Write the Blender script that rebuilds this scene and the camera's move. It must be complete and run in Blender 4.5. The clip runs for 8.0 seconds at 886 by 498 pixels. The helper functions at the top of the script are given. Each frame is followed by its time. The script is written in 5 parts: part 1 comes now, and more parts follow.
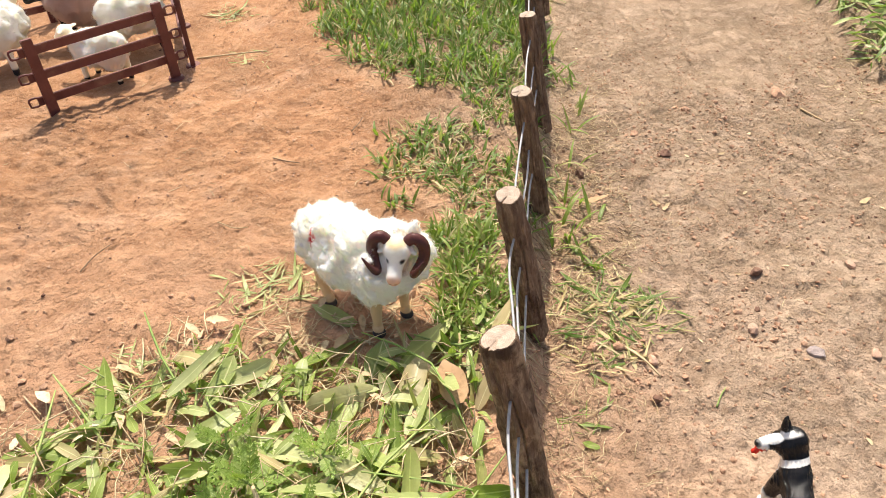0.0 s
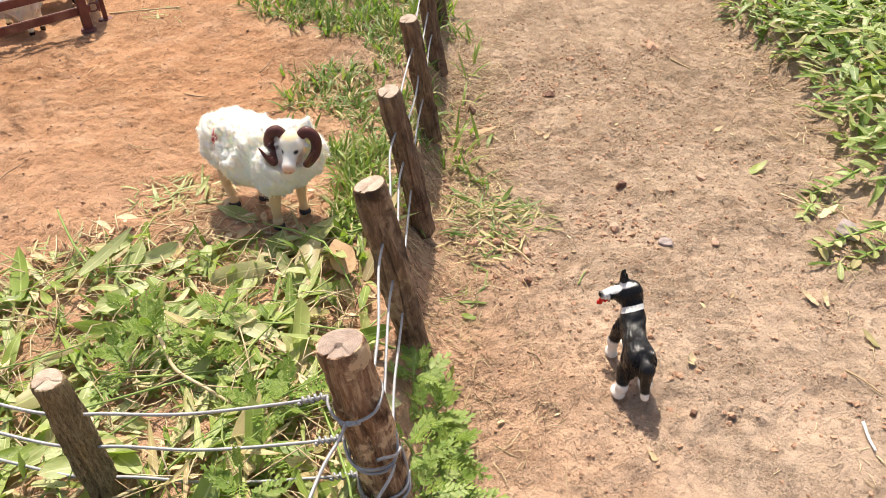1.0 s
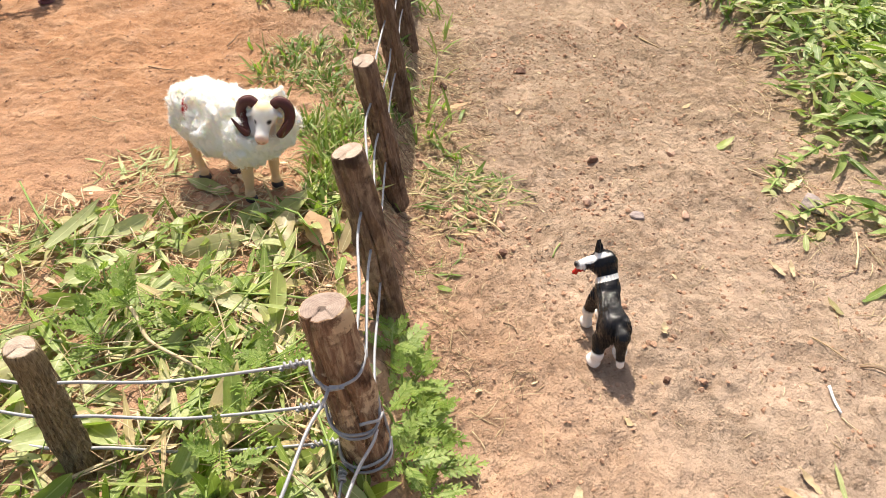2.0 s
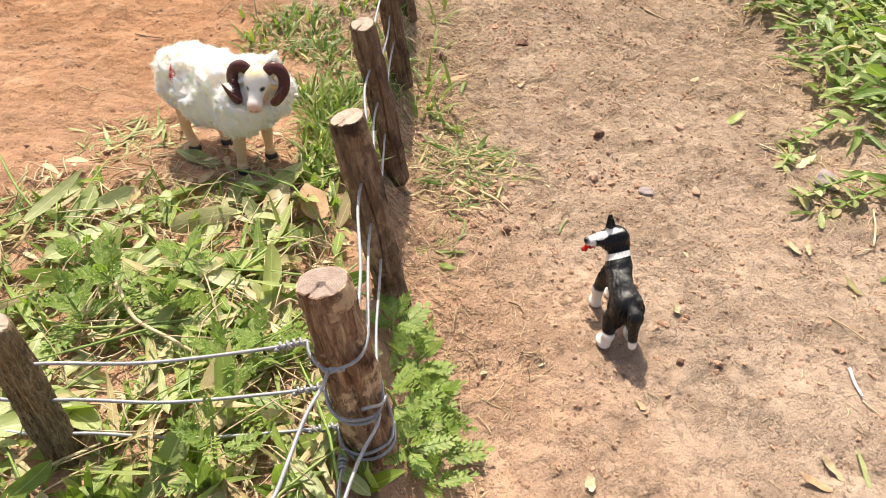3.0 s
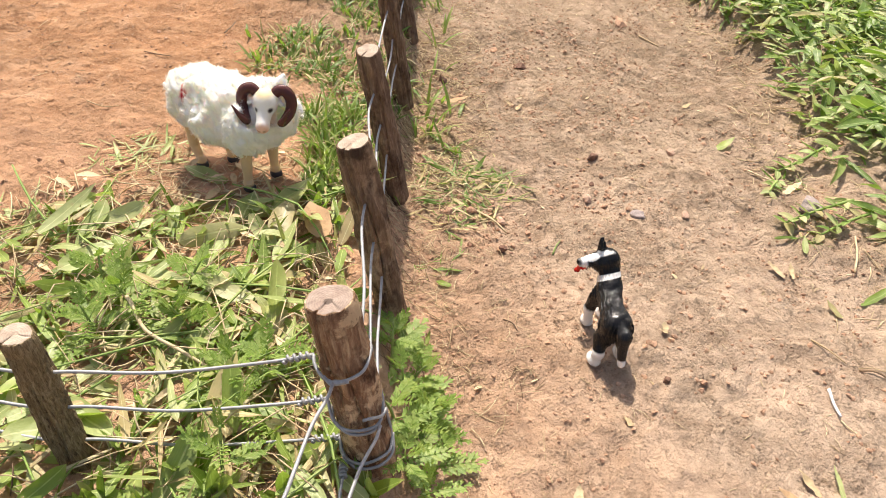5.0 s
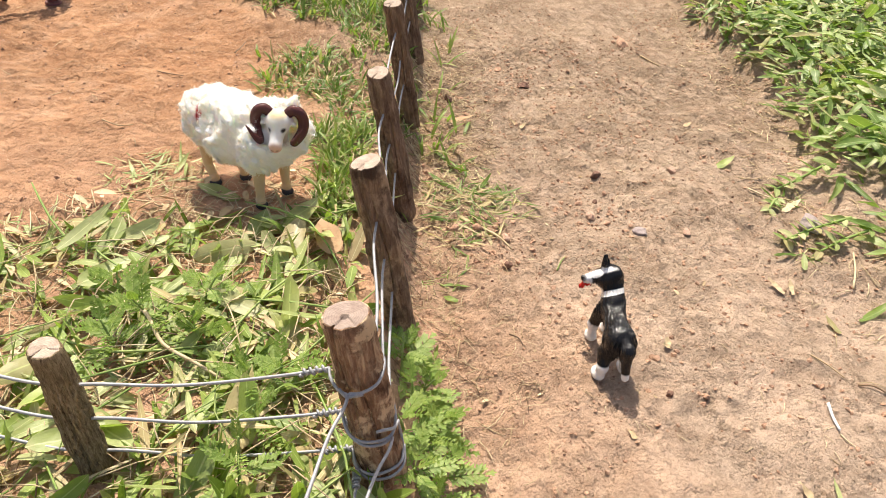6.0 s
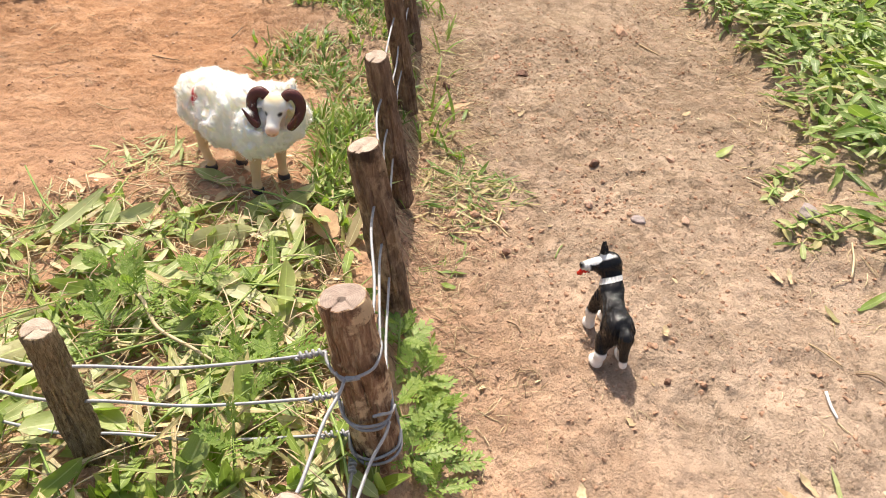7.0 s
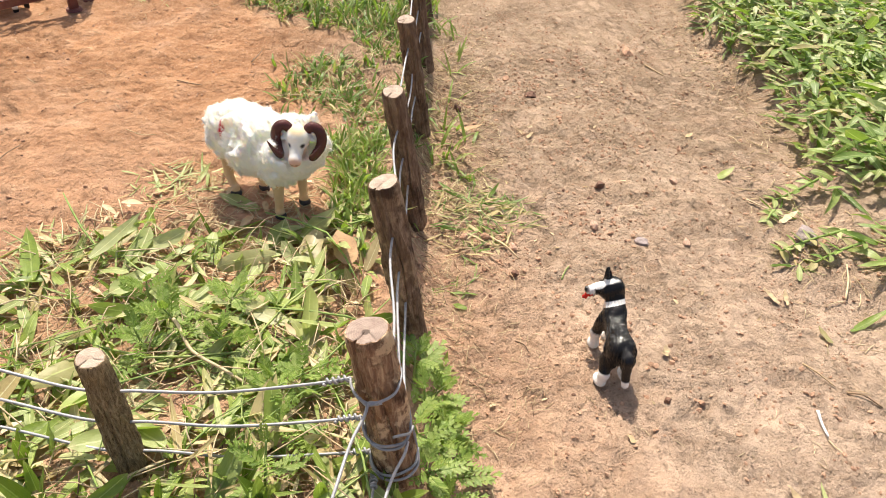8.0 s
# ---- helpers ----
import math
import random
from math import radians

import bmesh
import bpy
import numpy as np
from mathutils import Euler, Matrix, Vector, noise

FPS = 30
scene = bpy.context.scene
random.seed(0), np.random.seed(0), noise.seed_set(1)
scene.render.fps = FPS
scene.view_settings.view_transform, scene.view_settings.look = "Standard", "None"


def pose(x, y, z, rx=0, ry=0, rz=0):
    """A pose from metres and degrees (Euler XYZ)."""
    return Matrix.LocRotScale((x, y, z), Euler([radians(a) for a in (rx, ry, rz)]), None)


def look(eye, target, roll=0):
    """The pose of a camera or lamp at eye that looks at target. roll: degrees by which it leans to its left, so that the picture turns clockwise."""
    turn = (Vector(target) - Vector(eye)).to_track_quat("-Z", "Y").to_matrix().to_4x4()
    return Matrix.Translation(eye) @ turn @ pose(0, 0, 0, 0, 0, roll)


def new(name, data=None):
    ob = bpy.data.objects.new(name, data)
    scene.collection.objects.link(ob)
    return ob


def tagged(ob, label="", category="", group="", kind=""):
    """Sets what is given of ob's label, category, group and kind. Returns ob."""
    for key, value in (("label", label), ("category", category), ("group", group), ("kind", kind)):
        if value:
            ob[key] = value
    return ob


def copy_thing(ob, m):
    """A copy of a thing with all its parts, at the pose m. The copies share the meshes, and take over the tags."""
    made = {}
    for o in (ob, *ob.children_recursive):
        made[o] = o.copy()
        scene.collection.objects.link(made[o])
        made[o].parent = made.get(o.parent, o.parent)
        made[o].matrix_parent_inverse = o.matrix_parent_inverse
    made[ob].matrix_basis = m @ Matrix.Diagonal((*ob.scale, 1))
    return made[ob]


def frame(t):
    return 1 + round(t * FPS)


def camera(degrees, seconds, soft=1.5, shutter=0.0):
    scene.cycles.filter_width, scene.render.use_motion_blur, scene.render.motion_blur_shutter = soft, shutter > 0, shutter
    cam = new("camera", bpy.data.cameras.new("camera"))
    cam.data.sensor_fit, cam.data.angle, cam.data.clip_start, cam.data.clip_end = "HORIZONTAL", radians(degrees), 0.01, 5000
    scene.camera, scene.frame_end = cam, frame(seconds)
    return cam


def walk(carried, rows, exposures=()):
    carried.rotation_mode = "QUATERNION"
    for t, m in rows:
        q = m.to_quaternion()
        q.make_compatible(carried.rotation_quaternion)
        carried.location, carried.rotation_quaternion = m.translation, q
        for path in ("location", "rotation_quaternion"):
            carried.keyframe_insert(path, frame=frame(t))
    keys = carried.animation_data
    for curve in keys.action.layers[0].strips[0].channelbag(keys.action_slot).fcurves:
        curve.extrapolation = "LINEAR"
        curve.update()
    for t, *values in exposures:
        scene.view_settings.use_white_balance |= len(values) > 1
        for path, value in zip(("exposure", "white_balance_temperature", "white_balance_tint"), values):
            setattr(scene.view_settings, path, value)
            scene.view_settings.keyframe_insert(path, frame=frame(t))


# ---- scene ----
cam = camera(63.35, 8.0, soft=0.8)
PATH = [
    (0, (0.00556, -0.00305, 0.43175), (-0.03869, 0.77609, -0.19354), -2.682),
    (0.2, (0.01200, -0.03900, 0.43400), (-0.03400, 1.53300, -0.80200), 0.000),
    (0.3, (0.01600, -0.04900, 0.42600), (0.00700, 1.52300, -0.81000), 0.800),
    (0.5, (0.03099, -0.06817, 0.40911), (0.06305, 0.70542, -0.22378), 1.010),
    (1, (0.03935, -0.10966, 0.40355), (0.08778, 0.67304, -0.21697), 0.449),
    (1.2, (0.04111, -0.12151, 0.39986), (0.10990, 0.65244, -0.22965), 1.335),
    (2.5, (0.02445, -0.10502, 0.38599), (0.12462, 0.65618, -0.25475), 2.734),
    (3, (0.02513, -0.09687, 0.37332), (0.13165, 0.65229, -0.28045), 3.293),
    (3.5, (0.02600, -0.09709, 0.37657), (0.13980, 0.65637, -0.27100), 4.469),
    (4, (0.02231, -0.10507, 0.37899), (0.13373, 0.65367, -0.26280), 3.993),
    (4.5, (0.02117, -0.10833, 0.38281), (0.13862, 0.65152, -0.25658), 4.589),
    (5.8, (0.01455, -0.11523, 0.39755), (0.12915, 0.65048, -0.23534), 4.789),
    (6, (0.01302, -0.11815, 0.39841), (0.12802, 0.65516, -0.22511), 4.688),
    (6.5, (0.01082, -0.12091, 0.39474), (0.12473, 0.64584, -0.23701), 5.341),
    (7, (0.01254, -0.11786, 0.39244), (0.13237, 0.64798, -0.23933), 5.315),
    (7.5, (0.00825, -0.11458, 0.40044), (0.12554, 0.65342, -0.22917), 5.708),
    (8, (0.00451, -0.13027, 0.42709), (0.11429, 0.63703, -0.20474), 5.019),
]
walk(cam, [(t, look(eye, target, roll)) for t, eye, target, roll in PATH], [(0.0, 0.49, 6900, 10)])


# ---- world, sun, exposure ----
SUN_UP, SUN_SIDE = 58.0, 8.5
world = bpy.data.worlds.new("world")
scene.world = world
world.use_nodes = True
wn = world.node_tree.nodes
sky = wn.new("ShaderNodeTexSky")
sky.sky_type, sky.sun_disc = "NISHITA", False
sky.air_density, sky.dust_density, sky.ozone_density = 1.0, 4.0, 0.6
sky.sun_elevation, sky.sun_rotation = radians(SUN_UP), radians(-SUN_SIDE)
wn["Background"].inputs["Strength"].default_value = 0.13
world.node_tree.links.new(sky.outputs["Color"], wn["Background"].inputs["Color"])

sun = new("sun", bpy.data.lights.new("sun", "SUN"))
sun.data.energy, sun.data.angle, sun.data.color = 4.4, radians(0.7), (1.0, 0.95, 0.87)
flat = 3 * math.cos(radians(SUN_UP))
sun.matrix_world = look((-flat * math.sin(radians(SUN_SIDE)), flat * math.cos(radians(SUN_SIDE)), 3 * math.sin(radians(SUN_UP))), (0, 0, 0))


# ---- material helpers ----
class Nodes:
    """A node material under construction."""

    def __init__(self, name):
        self.mat = bpy.data.materials.new(name)
        self.mat.use_nodes = True
        self.tree = self.mat.node_tree
        self.bsdf = self.tree.nodes["Principled BSDF"]
        self.out = self.tree.nodes["Material Output"]

    def add(self, kind, **sets):
        n = self.tree.nodes.new(kind)
        for key, value in sets.items():
            setattr(n, key, value)
        return n

    def link(self, a, b):
        self.tree.links.new(a, b)

    def coords(self, scale=(1, 1, 1), which="Object"):
        tc = self.add("ShaderNodeTexCoord")
        mp = self.add("ShaderNodeMapping")
        mp.inputs["Scale"].default_value = scale
        self.link(tc.outputs[which], mp.inputs["Vector"])
        return mp.outputs["Vector"]

    def noise(self, vec, scale, detail=4, rough=0.6, distort=0.0):
        n = self.add("ShaderNodeTexNoise")
        n.inputs["Scale"].default_value, n.inputs["Detail"].default_value = scale, detail
        n.inputs["Roughness"].default_value, n.inputs["Distortion"].default_value = rough, distort
        self.link(vec, n.inputs["Vector"])
        return n.outputs["Fac"]

    def voronoi(self, vec, scale, feature="F1", out="Distance"):
        n = self.add("ShaderNodeTexVoronoi", feature=feature)
        n.inputs["Scale"].default_value = scale
        self.link(vec, n.inputs["Vector"])
        return n.outputs[out]

    def ramp(self, fac, stops):
        n = self.add("ShaderNodeValToRGB")
        els = n.color_ramp.elements
        while len(els) < len(stops):
            els.new(0.5)
        for el, (pos, col) in zip(els, stops):
            el.position, el.color = pos, (*col, 1) if len(col) == 3 else col
        self.link(fac, n.inputs["Fac"])
        return n.outputs["Color"]

    def grey(self, fac, lo, hi):
        n = self.add("ShaderNodeMapRange")
        n.inputs["From Min"].default_value, n.inputs["From Max"].default_value = lo, hi
        self.link(fac, n.inputs["Value"])
        return n.outputs["Result"]

    def mix(self, fac, a, b, mode="MIX"):
        n = self.add("ShaderNodeMix", data_type="RGBA", blend_type=mode)
        for value, sock in ((fac, n.inputs[0]), (a, n.inputs[6]), (b, n.inputs[7])):
            if isinstance(value, (int, float)):
                sock.default_value = value
            elif isinstance(value, tuple):
                sock.default_value = (*value, 1)
            else:
                self.link(value, sock)
        return n.outputs[2]

    def math(self, op, a, b=0.5):
        n = self.add("ShaderNodeMath", operation=op)
        for value, sock in ((a, n.inputs[0]), (b, n.inputs[1])):
            if isinstance(value, (int, float)):
                sock.default_value = value
            else:
                self.link(value, sock)
        return n.outputs[0]

    def bump(self, height, distance, strength=1.0, under=None):
        n = self.add("ShaderNodeBump")
        n.inputs["Distance"].default_value, n.inputs["Strength"].default_value = distance, strength
        self.link(height, n.inputs["Height"])
        if under is not None:
            self.link(under, n.inputs["Normal"])
        return n.outputs["Normal"]

    def finish(self, colour, rough=0.8, normal=None, metal=0.0, spec=0.5):
        for value, key in ((colour, "Base Color"), (rough, "Roughness"), (metal, "Metallic"), (spec, "Specular IOR Level")):
            sock = self.bsdf.inputs[key]
            if isinstance(value, (int, float)):
                sock.default_value = value
            elif isinstance(value, tuple):
                sock.default_value = (*value, 1)
            else:
                self.link(value, sock)
        if normal is not None:
            self.link(normal, self.bsdf.inputs["Normal"])
        return self.mat

    def translucent(self, colour, share):
        """Light that comes through a thin leaf."""
        t = self.add("ShaderNodeBsdfTranslucent")
        m = self.add("ShaderNodeMixShader")
        m.inputs[0].default_value = share
        self.link(colour, t.inputs["Color"])
        self.link(self.bsdf.outputs[0], m.inputs[1])
        self.link(t.outputs[0], m.inputs[2])
        self.link(m.outputs[0], self.out.inputs["Surface"])
        return self.mat


def soil_material():
    m = Nodes("dry_soil")
    p = m.coords()
    big, mid, fine = m.noise(p, 7, 5), m.noise(p, 38, 6, 0.65), m.noise(p, 300, 5, 0.75)
    red = m.ramp(mid, [(0.28, (0.325, 0.154, 0.075)), (0.5, (0.48, 0.25, 0.128)), (0.72, (0.61, 0.355, 0.202))])
    brown = m.ramp(mid, [(0.28, (0.25, 0.168, 0.106)), (0.5, (0.40, 0.287, 0.190)), (0.72, (0.55, 0.42, 0.30))])
    sep = m.add("ShaderNodeSeparateXYZ")
    m.link(p, sep.inputs[0])
    side = m.math("ADD", sep.outputs[0], m.math("MULTIPLY", m.math("SUBTRACT", big, 0.5), 0.25))
    far = m.math("ADD", m.math("MULTIPLY", sep.outputs[1], 0.25), side)
    path = m.grey(far, 0.05, 0.30)
    col = m.mix(path, red, brown)
    # damp and dusty patches
    col = m.mix(m.math("MULTIPLY", m.grey(big, 0.50, 0.68), 0.40), col, (0.29, 0.185, 0.115))
    col = m.mix(m.math("MULTIPLY", m.grey(m.noise(p, 15, 5), 0.54, 0.68), 0.40), col, (0.67, 0.44, 0.30))
    # darker, browner soil farther along the path
    col = m.mix(m.math("MULTIPLY", m.math("MULTIPLY", m.grey(sep.outputs[1], 0.40, 0.95), m.grey(far, 0.20, 0.45)), 0.55), col, (0.35, 0.25, 0.165))
    # paler soil towards the corner of the fence, its border broken by noise
    pale_near = m.grey(m.math("ADD", sep.outputs[1], m.math("MULTIPLY", m.math("SUBTRACT", m.noise(p, 12, 4), 0.5), 0.5)), 0.62, 0.08)
    col = m.mix(m.math("MULTIPLY", pale_near, 0.72), col, m.mix(path, (0.71, 0.455, 0.31), (0.68, 0.50, 0.375)))
    # smooth pale plates of trodden mud with crumbling brown soil between them
    shift = m.add("ShaderNodeTexNoise")
    shift.inputs["Scale"].default_value, shift.inputs["Detail"].default_value, shift.inputs["Roughness"].default_value = 40, 6, 0.65
    m.link(p, shift.inputs["Vector"])
    bent = m.add("ShaderNodeVectorMath", operation="MULTIPLY_ADD")
    m.link(shift.outputs["Color"], bent.inputs[0])
    bent.inputs[1].default_value = (0.040, 0.040, 0.0)
    m.link(p, bent.inputs[2])
    rim = m.math("ADD", m.voronoi(bent.outputs[0], 36, "DISTANCE_TO_EDGE"), m.math("MULTIPLY", m.math("SUBTRACT", m.noise(p, 11, 5), 0.5), 0.75))
    plate = m.math("MULTIPLY", m.grey(rim, 0.05, 0.22), m.math("ADD", m.math("MULTIPLY", path, 0.55), 0.45))
    open_soil = m.math("SUBTRACT", 1.0, plate)
    tone = m.add("ShaderNodeSeparateXYZ")
    m.link(m.voronoi(bent.outputs[0], 36, "F1", "Color"), tone.inputs[0])
    col = m.mix(m.math("MULTIPLY", plate, m.math("ADD", m.math("MULTIPLY", tone.outputs[0], 0.24), 0.12)), col, m.mix(path, (0.66, 0.38, 0.22), (0.67, 0.49, 0.365)))
    loose = m.math("ADD", m.math("MULTIPLY", m.grey(m.noise(p, 13, 5), 0.42, 0.60), 0.7), 0.3)
    calm = m.math("ADD", m.math("MULTIPLY", m.grey(far, -0.02, 0.20), 0.4), 0.6)
    loose = m.math("MULTIPLY", m.math("MULTIPLY", loose, calm), m.math("ADD", m.math("MULTIPLY", open_soil, 0.5), 0.5))
    col = m.mix(m.math("MULTIPLY", m.math("MULTIPLY", loose, m.grey(m.noise(p, 75, 5, 0.7), 0.42, 0.62)), 0.50), col, m.mix(path, (0.34, 0.165, 0.08), (0.30, 0.185, 0.11)))
    # grains
    col = m.mix(m.math("MULTIPLY", m.grey(fine, 0.58, 0.70), 0.5), col, (0.76, 0.58, 0.43))
    col = m.mix(m.math("MULTIPLY", m.math("MULTIPLY", m.grey(fine, 0.44, 0.32), loose), 0.85), col, (0.16, 0.085, 0.05))
    col = m.mix(m.math("MULTIPLY", m.grey(m.noise(p, 620, 3, 0.7), 0.56, 0.68), m.math("MULTIPLY", loose, 0.55)), col, (0.25, 0.15, 0.095))
    col = m.mix(m.math("MULTIPLY", m.grey(m.noise(p, 560, 3, 0.7), 0.60, 0.70), 0.30), col, (0.78, 0.62, 0.48))
    specks = m.grey(m.noise(p, 130, 6, 0.75), 0.615, 0.66)
    col = m.mix(m.math("MULTIPLY", m.math("MULTIPLY", specks, loose), 0.6), col, (0.20, 0.11, 0.065))
    # lumps and flakes of broken crust, large and small
    crook = m.add("ShaderNodeVectorMath", operation="MULTIPLY_ADD")
    jag = m.add("ShaderNodeTexNoise")
    jag.inputs["Scale"].default_value, jag.inputs["Detail"].default_value = 170, 4
    m.link(p, jag.inputs["Vector"])
    m.link(jag.outputs["Color"], crook.inputs[0])
    crook.inputs[1].default_value = (0.012, 0.012, 0.0)
    m.link(p, crook.inputs[2])
    strewn_about = m.math("ADD", m.math("MULTIPLY", m.grey(m.noise(p, 18, 4), 0.44, 0.58), 0.75), 0.25)
    lumps = []
    for size, rare in ((95, 0.60), (190, 0.50), (360, 0.42)):
        pick = m.add("ShaderNodeSeparateXYZ")
        m.link(m.voronoi(crook.outputs[0], size, "F1", "Color"), pick.inputs[0])
        lump = m.math("MULTIPLY", m.grey(m.voronoi(crook.outputs[0], size), 0.46, 0.30), m.math("MULTIPLY", m.grey(pick.outputs[0], rare, rare + 0.03), strewn_about))
        lump = m.math("MULTIPLY", lump, calm)
        shade = m.mix(pick.outputs[1], m.mix(path, (0.36, 0.175, 0.088), (0.30, 0.195, 0.12)), m.mix(path, (0.66, 0.40, 0.24), (0.68, 0.50, 0.37)))
        col = m.mix(m.math("MULTIPLY", lump, 0.50), col, shade)
        lumps.append((lump, 0.32 / size))
    n = m.bump(plate, 0.0016, 0.9)
    for lump, rise in lumps:
        n = m.bump(lump, rise, 0.9, n)
    flake = m.noise(p, 46, 7, 0.65)
    n = m.bump(m.math("MULTIPLY", m.grey(flake, 0.50, 0.515), calm), 0.0016, 0.9, n)
    n = m.bump(mid, 0.009, 0.7, n)
    n = m.bump(m.math("MULTIPLY", m.noise(p, 120, 6, 0.75), loose), 0.0090, 0.9, n)
    n = m.bump(m.math("MULTIPLY", m.grey(m.voronoi(p, 330), 0.5, 0.1), m.math("MULTIPLY", loose, m.grey(m.noise(p, 60, 3), 0.40, 0.55))), 0.0024, 0.9, n)
    n = m.bump(m.noise(p, 520, 5, 0.75), 0.0018, 1.0, n)
    return m.finish(col, 0.95, n, spec=0.2)


def clod_material(name, dark, light):
    m = Nodes(name)
    p = m.coords()
    geo = m.add("ShaderNodeNewGeometry")
    oi = m.add("ShaderNodeObjectInfo")
    r = m.math("FRACT", m.math("ADD", geo.outputs["Random Per Island"], oi.outputs["Random"]), 0)
    col = m.mix(r, dark, light)
    col = m.mix(m.grey(m.noise(p, 300, 5), 0.35, 0.7), col, tuple(min(1, 1.35 * c) for c in light))
    return m.finish(col, 0.95, m.bump(m.noise(p, 420, 5), 0.0012, 0.9), spec=0.2)


def leaf_material(name, a, b, c, share=0.35, stripe=900.0, dry=(0.50, 0.40, 0.20), rough=0.42):
    """Grass leaf: long veins, a pale midrib, a little browning; a to c is the range from leaf to leaf."""
    m = Nodes(name)
    uv = m.coords((1, 1, 1), "UV")
    sep = m.add("ShaderNodeSeparateXYZ")
    m.link(uv, sep.inputs[0])
    geo = m.add("ShaderNodeNewGeometry")
    oi = m.add("ShaderNodeObjectInfo")
    r = m.math("FRACT", m.math("ADD", geo.outputs["Random Per Island"], oi.outputs["Random"]), 0)
    col = m.ramp(r, [(0.0, a), (0.45, b), (0.8, c), (0.97, dry)])
    p = m.coords()
    wave = m.math("SINE", m.math("MULTIPLY", sep.outputs[0], 62.0))
    col = m.mix(m.math("MULTIPLY", m.grey(wave, -0.2, 1.0), 0.035), col, tuple(min(1, 1.5 * v + 0.02) for v in c))
    rib = m.grey(m.math("ABSOLUTE", m.math("SUBTRACT", sep.outputs[0], 0.5)), 0.055, 0.02)
    col = m.mix(m.math("MULTIPLY", rib, 0.5), col, tuple(min(1, 1.6 * v + 0.05) for v in c))
    spots = m.noise(p, 150, 4, 0.7)
    col = m.mix(m.math("MULTIPLY", m.grey(m.noise(p, 70, 3), 0.35, 0.68), 0.4), col, tuple(0.62 * v for v in a))
    col = m.mix(m.math("MULTIPLY", m.grey(spots, 0.58, 0.70), 0.6), col, dry)
    col = m.mix(m.math("MULTIPLY", m.grey(sep.outputs[1], 0.86, 1.0), 0.45), col, dry)
    n = m.bump(wave, 0.00003, 0.3)
    n = m.bump(spots, 0.0014, 0.6, n)
    m.finish(col, m.grey(m.noise(p, 90, 3), -0.2, 1.6) if rough is None else rough, n, spec=0.45)
    through_col = m.mix(0.5, col, (0.30, 0.48, 0.02))
    return m.translucent(through_col, share)


def straw_material(name, a, b):
    m = Nodes(name)
    p = m.coords()
    geo = m.add("ShaderNodeNewGeometry")
    oi = m.add("ShaderNodeObjectInfo")
    r = m.math("FRACT", m.math("ADD", geo.outputs["Random Per Island"], oi.outputs["Random"]), 0)
    col = m.mix(r, a, b)
    col = m.mix(m.math("MULTIPLY", m.grey(m.noise(p, 240, 4), 0.5, 0.7), 0.5), col, tuple(0.5 * v for v in a))
    return m.finish(col, 0.7, m.bump(m.noise(p, 500, 3), 0.0004, 0.6), spec=0.3)


def bark_material(name, dark, mid, light, scale=1.0, blotch=0.75, deep=0.0022, patch=(0.56, 0.66, 0.6)):
    m = Nodes(name)
    p = m.coords((60 * scale, 60 * scale, 11 * scale))
    q = m.coords((1, 1, 1))
    g, h = m.noise(p, 2.2, 6, 0.7, 0.6), m.noise(q, 55, 5, 0.65)
    col = m.ramp(g, [(0.28, dark), (0.5, mid), (0.72, light)])
    col = m.mix(m.math("MULTIPLY", m.grey(h, 0.50, 0.64), blotch), col, tuple(0.45 * v for v in dark))
    col = m.mix(m.math("MULTIPLY", m.grey(m.noise(q, 40, 5, 0.65), patch[0], patch[1]), patch[2]), col, tuple(min(1, 1.25 * v) for v in light))
    n = m.bump(g, deep, 0.9)
    n = m.bump(m.noise(q, 320, 5), 0.0007, 0.7, n)
    return m.finish(col, 0.88, n, spec=0.25)


def end_grain_material(name, pale, brown, pith):
    m = Nodes(name)
    p = m.coords((1, 1, 0.0))
    d = m.add("ShaderNodeVectorMath", operation="LENGTH")
    m.link(p, d.inputs[0])
    rad = m.math("ADD", d.outputs["Value"], m.math("MULTIPLY", m.noise(p, 90, 3), 0.004))
    rings = m.math("SINE", m.math("MULTIPLY", rad, 5200.0))
    col = m.mix(m.grey(m.noise(p, 130, 6, 0.7), 0.34, 0.68), pale, brown)
    col = m.mix(m.math("MULTIPLY", m.grey(rings, -0.4, 1), 0.22), col, tuple(0.6 * v for v in brown))
    col = m.mix(m.math("MULTIPLY", m.grey(d.outputs["Value"], 0.0026, 0.0018), pith), col, tuple(0.28 * v for v in brown))
    return m.finish(col, 0.9, m.bump(m.noise(p, 500, 4), 0.0008, 0.8), spec=0.2)


def wire_material():
    m = Nodes("galvanised_wire")
    p = m.coords()
    col = m.mix(m.noise(p, 300, 3), (0.30, 0.30, 0.31), (0.52, 0.52, 0.53))
    return m.finish(col, m.grey(m.noise(p, 120, 3), -1.4, 1.2), m.bump(m.noise(p, 700, 2), 0.0002, 0.5), metal=0.75)


